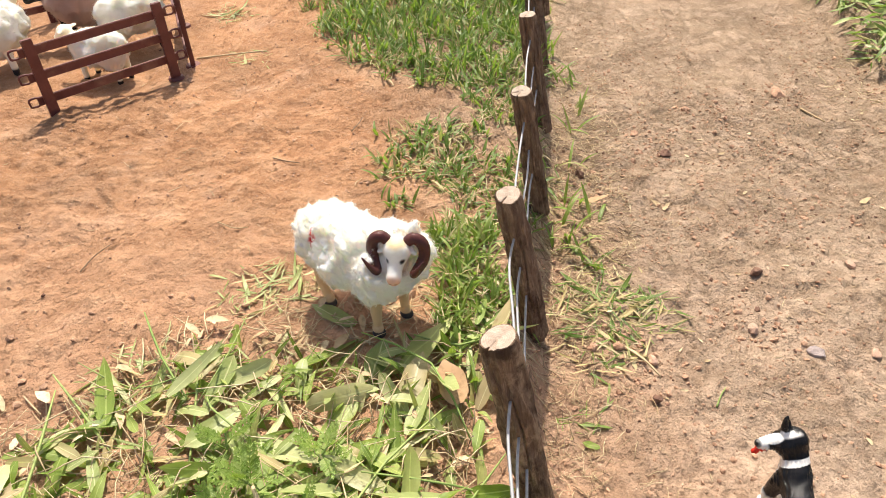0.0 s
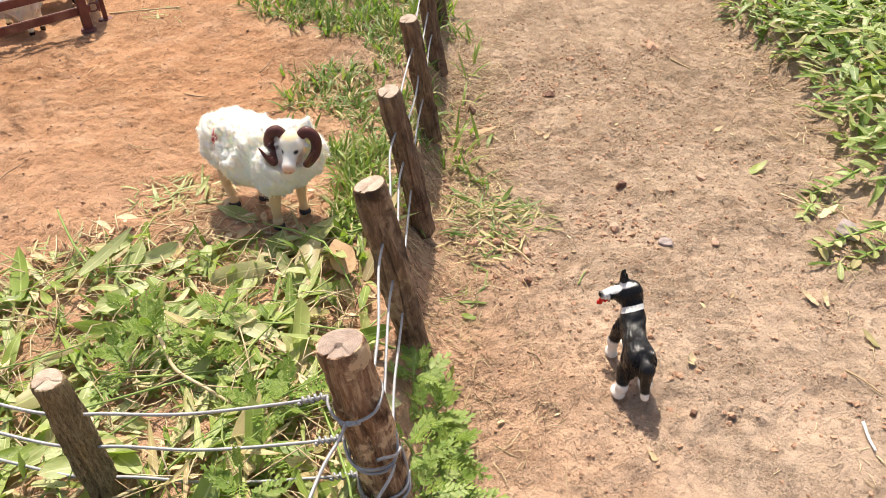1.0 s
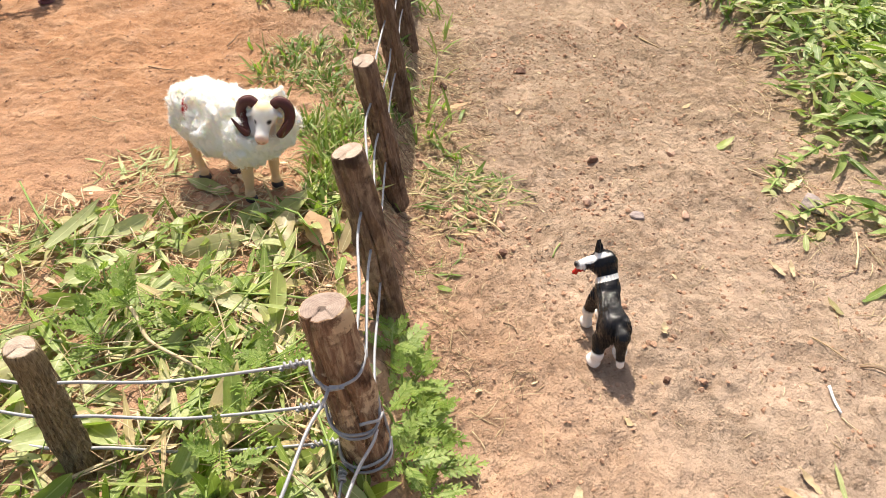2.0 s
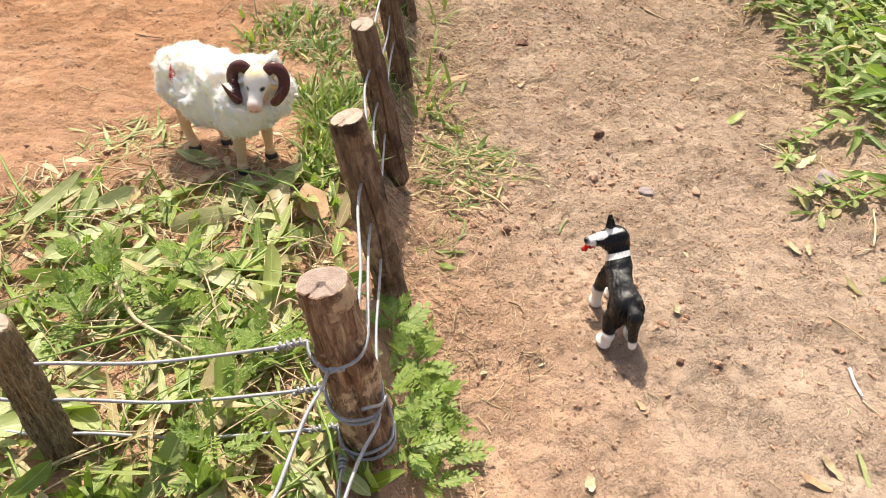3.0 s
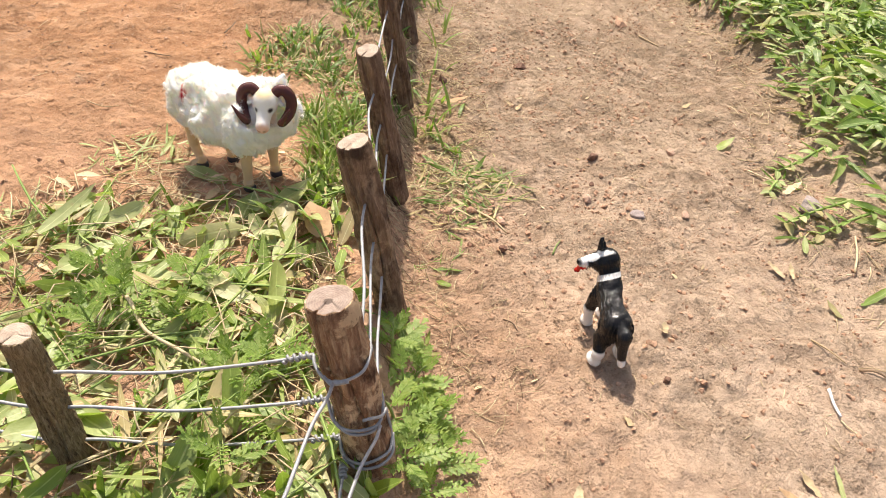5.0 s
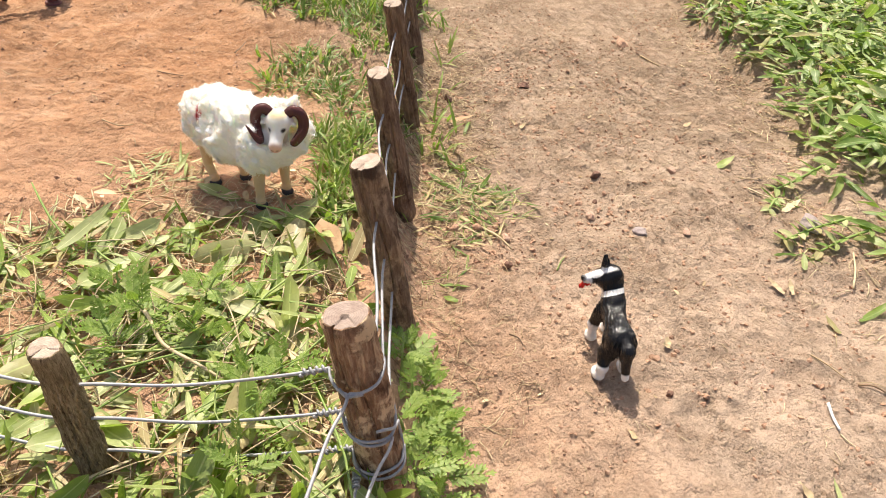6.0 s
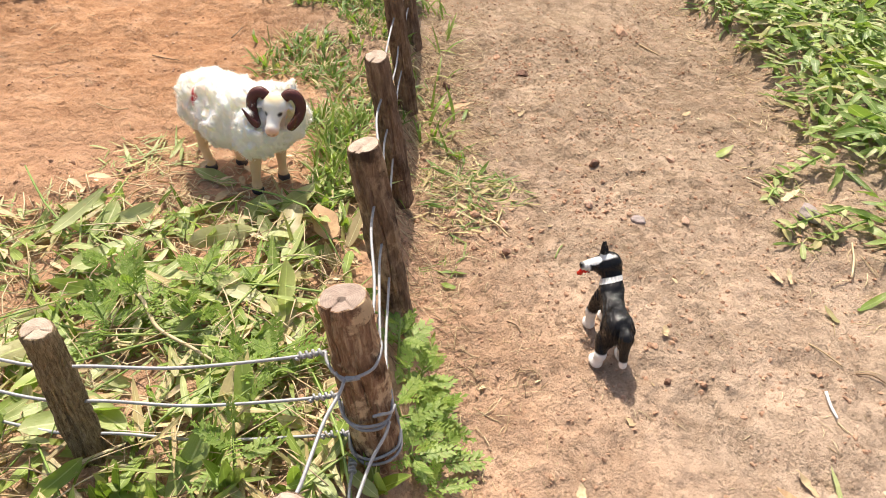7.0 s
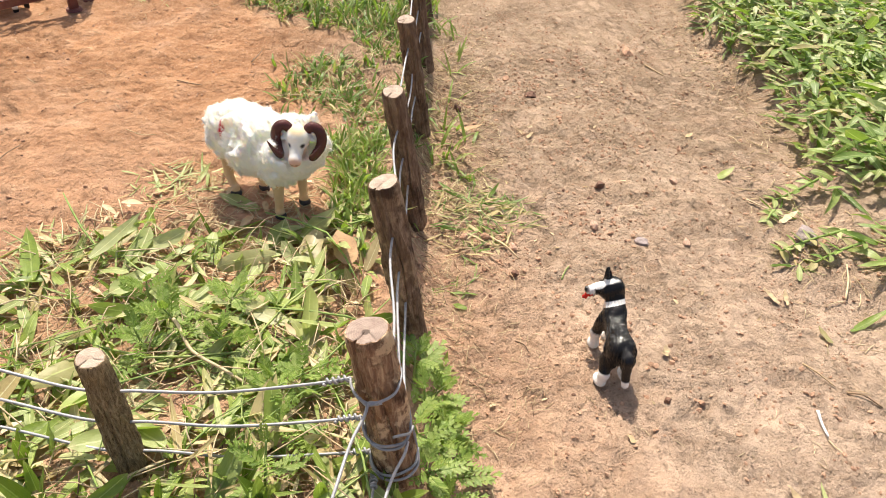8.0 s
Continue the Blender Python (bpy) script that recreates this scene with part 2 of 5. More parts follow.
def paint_material(name, rough, grain=0.0, stretch=(1, 1, 1), spec=0.5, attr="paint", soft=0.0, dust=0.18, thin=0.0):
    """A moulded toy in the colours of its paint."""
    m = Nodes(name)
    a = m.add("ShaderNodeAttribute", attribute_name=attr)
    p = m.coords(stretch)
    q = m.coords()
    col = m.mix(m.math("MULTIPLY", m.grey(m.noise(q, 260, 4), 0.5, 0.75), dust), a.outputs["Color"], (0.36, 0.24, 0.15))
    n = m.bump(m.noise(p, 300, 4, 0.6, 0.5), grain, 0.9)
    if soft:
        m.bsdf.inputs["Subsurface Weight"].default_value = soft
        m.bsdf.inputs["Subsurface Radius"].default_value = (0.020, 0.0170, 0.0125)
        m.bsdf.inputs["Subsurface Scale"].default_value = 1.0
    m.finish(col, rough, n, spec=spec)
    return m.translucent(col, thin) if thin else m.mat


def plastic_material(name, a, b):
    m = Nodes(name)
    p = m.coords()
    col = m.mix(m.grey(m.noise(p, 60, 5), 0.35, 0.7), a, b)
    col = m.mix(m.math("MULTIPLY", m.grey(m.noise(p, 24, 4), 0.55, 0.7), 0.35), col, (0.42, 0.24, 0.15))
    return m.finish(col, 0.5, m.bump(m.noise(p, 260, 3), 0.0006, 0.5))


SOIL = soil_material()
CLOD = clod_material("soil_crumb", (0.20, 0.105, 0.065), (0.47, 0.29, 0.19))
DARK_CLOD = clod_material("dark_crumb", (0.11, 0.06, 0.045), (0.20, 0.115, 0.08))
STONE = clod_material("grey_stone", (0.24, 0.20, 0.19), (0.33, 0.27, 0.25))
PINK_STONE = clod_material("pale_stone", (0.40, 0.25, 0.175), (0.50, 0.33, 0.24))
LEAF = leaf_material("broad_leaf", (0.18, 0.27, 0.045), (0.33, 0.44, 0.095), (0.50, 0.58, 0.18), 0.42)
FADED = leaf_material("wilted_leaf", (0.31, 0.375, 0.12), (0.44, 0.495, 0.195), (0.58, 0.59, 0.30), 0.30)
VERGE = leaf_material("verge_leaf", (0.135, 0.225, 0.045), (0.25, 0.36, 0.09), (0.42, 0.52, 0.18), 0.36)
DEEP = leaf_material("deep_green_blade", (0.09, 0.165, 0.03), (0.155, 0.25, 0.05), (0.25, 0.35, 0.09), 0.40)
FRESH = leaf_material("fresh_blade", (0.16, 0.24, 0.04), (0.245, 0.35, 0.07), (0.35, 0.45, 0.12), 0.42)
WEED = leaf_material("weed_leaf", (0.19, 0.30, 0.055), (0.30, 0.43, 0.09), (0.46, 0.56, 0.18), 0.45, dry=(0.36, 0.44, 0.10))
HAY = leaf_material("dry_blade", (0.44, 0.33, 0.14), (0.60, 0.47, 0.23), (0.72, 0.60, 0.35), 0.25, dry=(0.38, 0.25, 0.12), rough=0.6)
STEM = straw_material("green_stem", (0.20, 0.30, 0.07), (0.36, 0.43, 0.15))
STRAW = straw_material("dry_straw", (0.46, 0.33, 0.18), (0.72, 0.58, 0.37))
DRY_LEAF = straw_material("dry_leaf", (0.42, 0.25, 0.13), (0.58, 0.38, 0.21))
TWIG = straw_material("twig", (0.16, 0.10, 0.06), (0.33, 0.22, 0.13))
WHITE_STICK = straw_material("white_plastic", (0.80, 0.80, 0.80), (0.84, 0.84, 0.83))
BARK = bark_material("smooth_bark", (0.075, 0.043, 0.03), (0.205, 0.13, 0.088), (0.38, 0.265, 0.18), 1.8, 0.65, 0.0040)
WORN = bark_material("worn_bark", (0.09, 0.05, 0.032), (0.24, 0.152, 0.097), (0.47, 0.335, 0.215), 1.6, 0.75, 0.0046, (0.50, 0.60, 0.6))
PEELED = bark_material("peeled_bark", (0.11, 0.052, 0.028), (0.33, 0.19, 0.11), (0.64, 0.47, 0.29), 2.0, 0.85, 0.0048, (0.52, 0.57, 0.8))
ROUGH_BARK = bark_material("furrowed_bark", (0.075, 0.05, 0.027), (0.36, 0.26, 0.145), (0.62, 0.49, 0.31), 5.6, 0.12, 0.0042)
END_PALE = end_grain_material("sawn_end", (0.55, 0.45, 0.36), (0.34, 0.25, 0.19), 0.12)
END_BROWN = end_grain_material("weathered_end", (0.42, 0.33, 0.27), (0.26, 0.185, 0.15), 0.8)
WIRE = wire_material()
WOOL = paint_material("wool", 0.95, 0.0006, (1.2, 1.2, 1.2), 0.1, soft=0.9, dust=0.03)
FLEECE = paint_material("wool_strands", 0.95, 0.0, (1, 1, 1), 0.1, dust=0.02, thin=0.5)
GLOSS = paint_material("glossy_toy_paint", 0.14, 0.0008, (0.35, 3.2, 2.0), 0.30, dust=0.0)
TOY = paint_material("toy_paint", 0.55, 0.0006, (1, 1, 1), 0.4, soft=0.35, dust=0.1)
PEN = plastic_material("red_brown_plastic", (0.115, 0.028, 0.022), (0.17, 0.047, 0.036))


# ---- mesh helpers ----
def mesh_of(name, verts, faces, mats, smooth=True, uv=None, slots=None, paint=None):
    me = bpy.data.meshes.new(name)
    me.from_pydata(np.asarray(verts, float).tolist(), [], faces.tolist() if isinstance(faces, np.ndarray) else faces)
    for mat in mats if isinstance(mats, (list, tuple)) else [mats]:
        me.materials.append(mat)
    if smooth:
        me.polygons.foreach_set("use_smooth", [True] * len(me.polygons))
    if slots is not None:
        me.polygons.foreach_set("material_index", np.asarray(slots, dtype=np.int32))
    if uv is not None:
        loops = np.empty(len(me.loops), dtype=np.int32)
        me.loops.foreach_get("vertex_index", loops)
        layer = me.uv_layers.new(name="UVMap")
        layer.data.foreach_set("uv", np.asarray(uv, float)[loops].ravel())
    if paint is not None:
        at = me.color_attributes.new("paint", "FLOAT_COLOR", "POINT")
        at.data.foreach_set("color", np.c_[np.asarray(paint, float), np.ones(len(paint))].ravel())
    me.update()
    return me


def piece(name, me, parent=None, m=None, label=""):
    """A mesh object, under its thing if it has one."""
    ob = new(name, me)
    if parent is not None:
        ob.parent = parent
    if m is not None:
        ob.matrix_basis = m
    return tagged(ob, label)


def joined(parts):
    """Many (verts, faces, uv) as one set."""
    vs, fs, us, n = [], [], [], 0
    for v, f, u in parts:
        vs.append(v), us.append(u)
        fs.extend([[i + n for i in face] for face in f])
        n += len(v)
    return np.concatenate(vs), fs, np.concatenate(us)


TABLES = {}


def lattice(px, py, seed):
    """Smooth noise over arrays, about -1 to 1."""
    if seed not in TABLES:
        TABLES[seed] = np.random.default_rng(seed).uniform(-1, 1, (256, 256))
    table = TABLES[seed]
    xi, yi = np.floor(px).astype(int), np.floor(py).astype(int)
    u, v = px - xi, py - yi
    u, v = u * u * u * (u * (u * 6 - 15) + 10), v * v * v * (v * (v * 6 - 15) + 10)
    g = lambda a, b: table[a % 256, b % 256]
    return (g(xi, yi) * (1 - u) + g(xi + 1, yi) * u) * (1 - v) + (g(xi, yi + 1) * (1 - u) + g(xi + 1, yi + 1) * u) * v


def fbm(px, py, scale, seed, octaves=4, gain=0.5):
    total, amp = 0, 1.0
    for n in range(octaves):
        total = total + amp * lattice(px * scale * 2**n + 7.3 * n, py * scale * 2**n + 3.1 * n, seed + n)
        amp *= gain
    return total


def lump3(p, scale, seed):
    """Lumpy noise over an array of points in space."""
    x, y, z = p[..., 0] * scale, p[..., 1] * scale, p[..., 2] * scale
    return (lattice(x + 0.31 * z, y + 0.57 * z, seed) + lattice(y + 0.43 * x, z + 0.29 * x, seed + 1) + lattice(z + 0.37 * y, x + 0.61 * y, seed + 2)) / 2


def step01(a, lo, hi):
    t = np.clip((a - lo) / (hi - lo), 0, 1)
    return t * t * (3 - 2 * t)


# ---- ground ----
FOOT_Y, FOOT_X = [-0.5, 0.05, 0.13, 0.30, 0.40, 0.52, 0.65, 0.85, 1.3], [0.075, 0.075, 0.073, 0.067, 0.070, 0.088, 0.100, 0.112, 0.13]
EDGE_Y, EDGE_X = [0.0, 0.2, 0.28, 0.34, 0.40, 0.48, 0.54, 0.60, 0.72, 0.85, 1.0, 1.4], [0.50, 0.46, 0.46, 0.47, 0.475, 0.485, 0.505, 0.52, 0.535, 0.515, 0.53, 0.55]


def height(px, py):
    px, py = np.asarray(px, float), np.asarray(py, float)
    foot = np.interp(py, FOOT_Y, FOOT_X) + 0.010 * lattice(py * 14, py * 0 + 2.5, 5)
    top = 0.047 - 0.010 * step01(py, 0.40, 0.70) - 0.010 * step01(py, 0.6, 0.9) * step01(-px, 0.1, 0.35)
    bank = top * step01(foot - px, 0.0, 0.050)
    edge = np.interp(py, EDGE_Y, EDGE_X) + 0.012 * lattice(py * 11, py * 0 + 8.5, 6)
    right = (0.012 + 0.018 * step01(py, 0.35, 0.6)) * step01(px - edge, -0.005, 0.05)
    near = step01(2.6 - np.hypot(px, py - 0.5), 0, 1.2)
    rough = 0.0032 * fbm(px, py, 11, 11, 4) + 0.0021 * fbm(px, py, 60, 21, 4, 0.65)
    # crumbs pressed into the path and scuffed furrows on the yard
    crumbs = 0.0022 * np.clip(fbm(px, py, 120, 31, 2) - 0.45, 0, 1) * (0.5 + fbm(px, py, 9, 35, 2).clip(-0.5, 1))
    yard = step01(-px, 0.12, 0.2) * step01(py, 0.36, 0.46)
    along = px * 0.55 + py * 0.84
    worked = step01(fbm(px, py, 7, 43, 2), -0.35, 0.25)
    furrow = 0.0048 * np.abs(lattice(along * 62 + 1.5 * lattice(px * 18, py * 18, 44), px * 9 - py * 5, 41)) + 0.0026 * np.abs(fbm(px, py, 48, 47, 3, 0.5))
    furrow = furrow * worked
    stand = 1 - 0.85 * step01(0.075 - np.hypot(px + 0.075, py - 0.402), 0, 0.025)
    return bank + right + stand * (rough * (0.35 + 0.65 * near) + crumbs * near + yard * furrow * near)


def spread(lo, hi, fine, reach):
    """Coordinates close together between lo and hi, and ever wider apart out to reach."""
    core = np.arange(lo, hi + fine / 2, fine)
    steps, at = [], 0.0
    gap = fine
    while at < reach:
        gap *= 1.09
        at += gap
        steps.append(at)
    return np.r_[lo - np.array(steps[::-1]), core, hi + np.array(steps)]


gx, gy = spread(-0.45, 0.60, 0.0022, 60.0), spread(0.05, 0.80, 0.0022, 60.0)
GX, GY = np.meshgrid(gx, gy, indexing="ij")
gv = np.c_[GX.ravel(), GY.ravel(), height(GX, GY).ravel()]
gi = np.arange(len(gx) * len(gy)).reshape(len(gx), len(gy))
gf = np.stack([gi[:-1, :-1], gi[1:, :-1], gi[1:, 1:], gi[:-1, 1:]], -1).reshape(-1, 4)
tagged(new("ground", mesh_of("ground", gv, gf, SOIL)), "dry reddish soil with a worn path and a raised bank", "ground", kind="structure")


GZ = gv[:, 2].reshape(GX.shape)


def on_ground(x, y, up=0.0):
    """The ground's height at a place, by its mesh, plus up."""
    i, j = np.searchsorted(gx, x) - 1, np.searchsorted(gy, y) - 1
    a, b = (x - gx[i]) / (gx[i + 1] - gx[i]), (y - gy[j]) / (gy[j + 1] - gy[j])
    low, high = GZ[i, j] * (1 - b) + GZ[i, j + 1] * b, GZ[i + 1, j] * (1 - b) + GZ[i + 1, j + 1] * b
    return float(low * (1 - a) + high * a) + up


# ---- tubes, blades ----
def smooth_line(points, per=6):
    """A Catmull-Rom curve through the points."""
    p = np.array(points, float)
    p = np.r_[[2 * p[0] - p[1]], p, [2 * p[-1] - p[-2]]]
    t = np.linspace(0, 1, per, endpoint=False)[:, None]
    out = []
    for a, b, c, d in zip(p, p[1:], p[2:], p[3:]):
        out.append(0.5 * (2 * b + (c - a) * t + (2 * a - 5 * b + 4 * c - d) * t**2 + (3 * b - a - 3 * c + d) * t**3))
    return np.concatenate(out + [p[-2:-1]])


def tube(line, radius, sides=8):
    """A round rod along a line; radius: one value or one for each point."""
    line = np.asarray(line, float)
    r = np.broadcast_to(radius, len(line))
    ways = np.gradient(line, axis=0)
    ways /= np.linalg.norm(ways, axis=1)[:, None] + 1e-12
    side = np.cross(ways[0], (0.31, 0.17, 0.93))
    vs = []
    for p, w, rad in zip(line, ways, r):
        side = side - w * (side @ w)
        side /= np.linalg.norm(side) + 1e-12
        up = np.cross(w, side)
        a = np.linspace(0, 2 * np.pi, sides, endpoint=False)[:, None]
        vs.append(p + rad * (np.cos(a) * side + np.sin(a) * up))
    n = len(line)
    fs = [[i * sides + j, i * sides + (j + 1) % sides, (i + 1) * sides + (j + 1) % sides, (i + 1) * sides + j] for i in range(n - 1) for j in range(sides)]
    fs += [list(range(sides))[::-1], [(n - 1) * sides + j for j in range(sides)]]
    v = np.concatenate(vs)
    u = np.c_[np.tile(np.linspace(0, 1, sides), n), np.repeat(np.linspace(0, 1, n), sides)]
    return v, fs, u


def blade(rng, length, width, bend, fold=0.25, twist=0.0, taper=0.55, rows=7, cols=2, wave=0.0):
    """A grass leaf along +y from its base, folded along the midrib."""
    vs, us, fs = [], [], []
    y = z = 0.0
    pitch = 0.0
    for i in range(rows + 1):
        t = i / rows
        w = width * 0.5 * min(1.0, (0.35 + 3.2 * t)) * (1 - max(0.0, (t - taper) / (1 - taper)) ** 1.8) + 0.0002
        tw = twist * t
        for j in range(cols + 1):
            s = 2 * j / cols - 1
            lift = fold * abs(s) * w + wave * w * math.sin(9 * t + 2.5 * s)
            vs.append((s * w * math.cos(tw) - lift * math.sin(tw), y, z + lift * math.cos(tw) + s * w * math.sin(tw)))
            us.append((0.5 + 0.5 * s, t))
        step = length / rows
        y += step * math.cos(pitch)
        z += step * math.sin(pitch)
        pitch += bend / rows
    k = cols + 1
    for i in range(rows):
        for j in range(cols):
            fs.append([i * k + j, i * k + j + 1, (i + 1) * k + j + 1, (i + 1) * k + j])
    return np.array(vs), fs, np.array(us)


def moved(part, m):
    v, f, u = part
    a = np.array(m)
    return v @ a[:3, :3].T + a[:3, 3], f, u


# ---- solid toys from blended round forms ----
def rod(p, a, b, ra, rb):
    a, b = np.array(a), np.array(b)
    d = b - a
    t = np.clip(((p - a) @ d) / (d @ d), 0, 1)
    return np.linalg.norm(p - a - t[..., None] * d, axis=-1) - (ra + (rb - ra) * t)


def egg(p, c, r):
    q = (p - np.array(c)) / np.array(r)
    k = np.linalg.norm(q, axis=-1)
    return (k - 1) * min(r)


def blend(parts, soft):
    out = parts[0]
    for d in parts[1:]:
        h = np.clip(0.5 + 0.5 * (out - d) / soft, 0, 1)
        out = out * (1 - h) + d * h - soft * h * (1 - h)
    return out


def surface(f, lo, hi, step):
    """The zero surface of f between lo and hi, as quads with one vertex in each cell that it crosses."""
    axes = [np.arange(a, b + step, step) for a, b in zip(lo, hi)]
    v = f(np.stack(np.meshgrid(*axes, indexing="ij"), -1))
    n = tuple(s - 1 for s in v.shape)
    at = lambda o: v[o[0]:o[0] + n[0], o[1]:o[1] + n[1], o[2]:o[2] + n[2]]
    total, count = np.zeros(n + (3,)), np.zeros(n)
    for d in range(3):
        e, g = [k for k in range(3) if k != d]
        for i in (0, 1):
            for j in (0, 1):
                o = [0, 0, 0]
                o[e], o[g] = i, j
                a = at(o)
                o[d] = 1
                b = at(o)
                cross = (a < 0) != (b < 0)
                t = np.where(cross, a / np.where(cross, a - b, 1), 0)
                total[..., d] += t
                total[..., e] += i * cross
                total[..., g] += j * cross
                count += cross
    live = count > 0
    index = np.full(n, -1)
    index[live] = np.arange(live.sum())
    verts = (np.argwhere(live) + total[live] / count[live][:, None]) * step + np.array(lo)
    faces = []
    inside = v < 0
    for d in range(3):
        e, g = [(1, 2), (2, 0), (0, 1)][d]
        cut = [slice(None)] * 3
        nxt = list(cut)
        cut[d], nxt[d] = slice(None, -1), slice(1, None)
        s = inside[tuple(cut)] != inside[tuple(nxt)]
        p = np.argwhere(s)
        p = p[(p[:, e] > 0) & (p[:, g] > 0) & (p[:, e] < n[e]) & (p[:, g] < n[g])]
        ue, ug = np.eye(3, dtype=int)[e], np.eye(3, dtype=int)[g]
        quad = np.stack([index[tuple((p - k).T)] for k in (ue + ug, ug, 0 * ue, ue)], -1)
        flip = ~inside[tuple(p.T)]
        quad[flip] = quad[flip][:, ::-1]
        faces.append(quad)
    return verts, np.concatenate(faces)


def coloured(base, *spots):
    """Paint: the base colour, then each (weight array, colour) over it."""
    out = np.array(base, float)
    for w, c in spots:
        out = out * (1 - w[:, None]) + np.array(c) * w[:, None]
    return out


def near(p, c, r, edge=0.0008):
    return 1 - step01(np.linalg.norm((p - np.array(c)) / np.array(r), axis=-1), 1 - edge / min(r), 1 + edge / min(r))


def dog_mesh():
    """Collie figurine: x ahead, y to its left, on z = 0."""
    def form(p):
        body = blend([
            rod(p, (0.016, -0.0022, 0.0360), (-0.014, 0.0004, 0.0345), 0.0088, 0.0086),
            egg(p, (-0.0160, 0.0002, 0.0335), (0.0125, 0.0106, 0.0112)),
            egg(p, (0.018, -0.0028, 0.0340), (0.0108, 0.0082, 0.0115)),
            rod(p, (0.021, -0.0040, 0.0405), (0.0305, -0.0042, 0.0490), 0.0080, 0.0076),
        ], 0.005)
        head = blend([
            egg(p, (0.0320, -0.0028, 0.0535), (0.0084, 0.0090, 0.0082)),
            rod(p, (0.0325, 0.0050, 0.0530), (0.0305, 0.0165, 0.0522), 0.0056, 0.0036),
            egg(p, (0.0300, 0.0000, 0.0490), (0.0070, 0.0070, 0.0060)),
        ], 0.004)
        limbs = [
            rod(p, (0.018, 0.0040, 0.032), (0.0195, 0.0072, 0.016), 0.0054, 0.0040), rod(p, (0.0195, 0.0072, 0.016), (0.0180, 0.0068, 0.004), 0.0038, 0.0034),
            egg(p, (0.0205, 0.0068, 0.0032), (0.0056, 0.0046, 0.0035)),
            rod(p, (0.021, -0.0080, 0.030), (0.026, -0.0085, 0.014), 0.0050, 0.0038), rod(p, (0.026, -0.0070, 0.014), (0.027, -0.0070, 0.003), 0.0036, 0.0032),
            egg(p, (0.0295, -0.0070, 0.0030), (0.0054, 0.0042, 0.0034)),
            egg(p, (-0.0150, 0.0062, 0.0270), (0.0098, 0.0058, 0.0115)), rod(p, (-0.0150, 0.0090, 0.021), (-0.0215, 0.0104, 0.0115), 0.0052, 0.0040),
            rod(p, (-0.0215, 0.0104, 0.0115), (-0.0215, 0.0112, 0.004), 0.0038, 0.0036), egg(p, (-0.0185, 0.0118, 0.0034), (0.0062, 0.0048, 0.0037)),
            egg(p, (-0.0150, -0.0058, 0.0265), (0.0098, 0.0060, 0.0118)), rod(p, (-0.0145, -0.0078, 0.020), (-0.0190, -0.0080, 0.0110), 0.0050, 0.0039),
            rod(p, (-0.0190, -0.0080, 0.0110), (-0.0165, -0.0088, 0.003), 0.0036, 0.0034), egg(p, (-0.0125, -0.0092, 0.0032), (0.0056, 0.0044, 0.0035)),
        ]
        out = blend([body, *limbs], 0.0028)
        out = blend([out, head], 0.0020)
        tail = blend([rod(p, (-0.014, 0.0000, 0.0410), (-0.0300, 0.0000, 0.0370), 0.0044, 0.0044), rod(p, (-0.0300, 0.0000, 0.0370), (-0.0375, -0.0002, 0.0182), 0.0044, 0.0029)], 0.004)
        out = blend([out, tail], 0.0010)
        ears = [rod(p, (0.0335, 0.0030, 0.0590), (0.0360, 0.0046, 0.0700), 0.0034, 0.0008), rod(p, (0.0355, 0.0008, 0.0590), (0.0378, 0.0026, 0.0690), 0.0030, 0.0008)]
        out = blend([out, *ears], 0.0012)
        out = np.minimum(out, egg(p, (0.0300, 0.0195, 0.0538), (0.0026, 0.0022, 0.0024)))
        out = np.minimum(out, blend([rod(p, (0.0308, 0.0135, 0.0482), (0.0300, 0.0185, 0.0482), 0.0024, 0.0019), rod(p, (0.0298, 0.0180, 0.0482), (0.0296, 0.0200, 0.0458), 0.0020, 0.0018)], 0.001))
        coat = step01(p[..., 2], 0.014, 0.024)
        strand = 2900 * p[..., 1] + 500 * p[..., 0] * np.sign(p[..., 1]) + 9 * lump3(p, 110, 3)
        return out + coat * (0.00042 * np.sin(strand) * (0.6 + 0.7 * lump3(p, 140, 5)) + 0.0005 * lump3(p, 220, 7))
    v, f = surface(form, (-0.046, -0.020, -0.001), (0.044, 0.024, 0.0725), 0.00046)
    white, black = (0.83, 0.80, 0.76), (0.008, 0.0075, 0.008)
    up = v[:, 2]
    collar = (np.array(v) - np.array((0.0242, -0.003, 0.0440))) @ np.array((0.64, 0.20, 0.74))
    snout = (v - np.array((0.0312, 0.0112, 0.0556))) / np.array((0.0036, 0.0120, 0.0046))
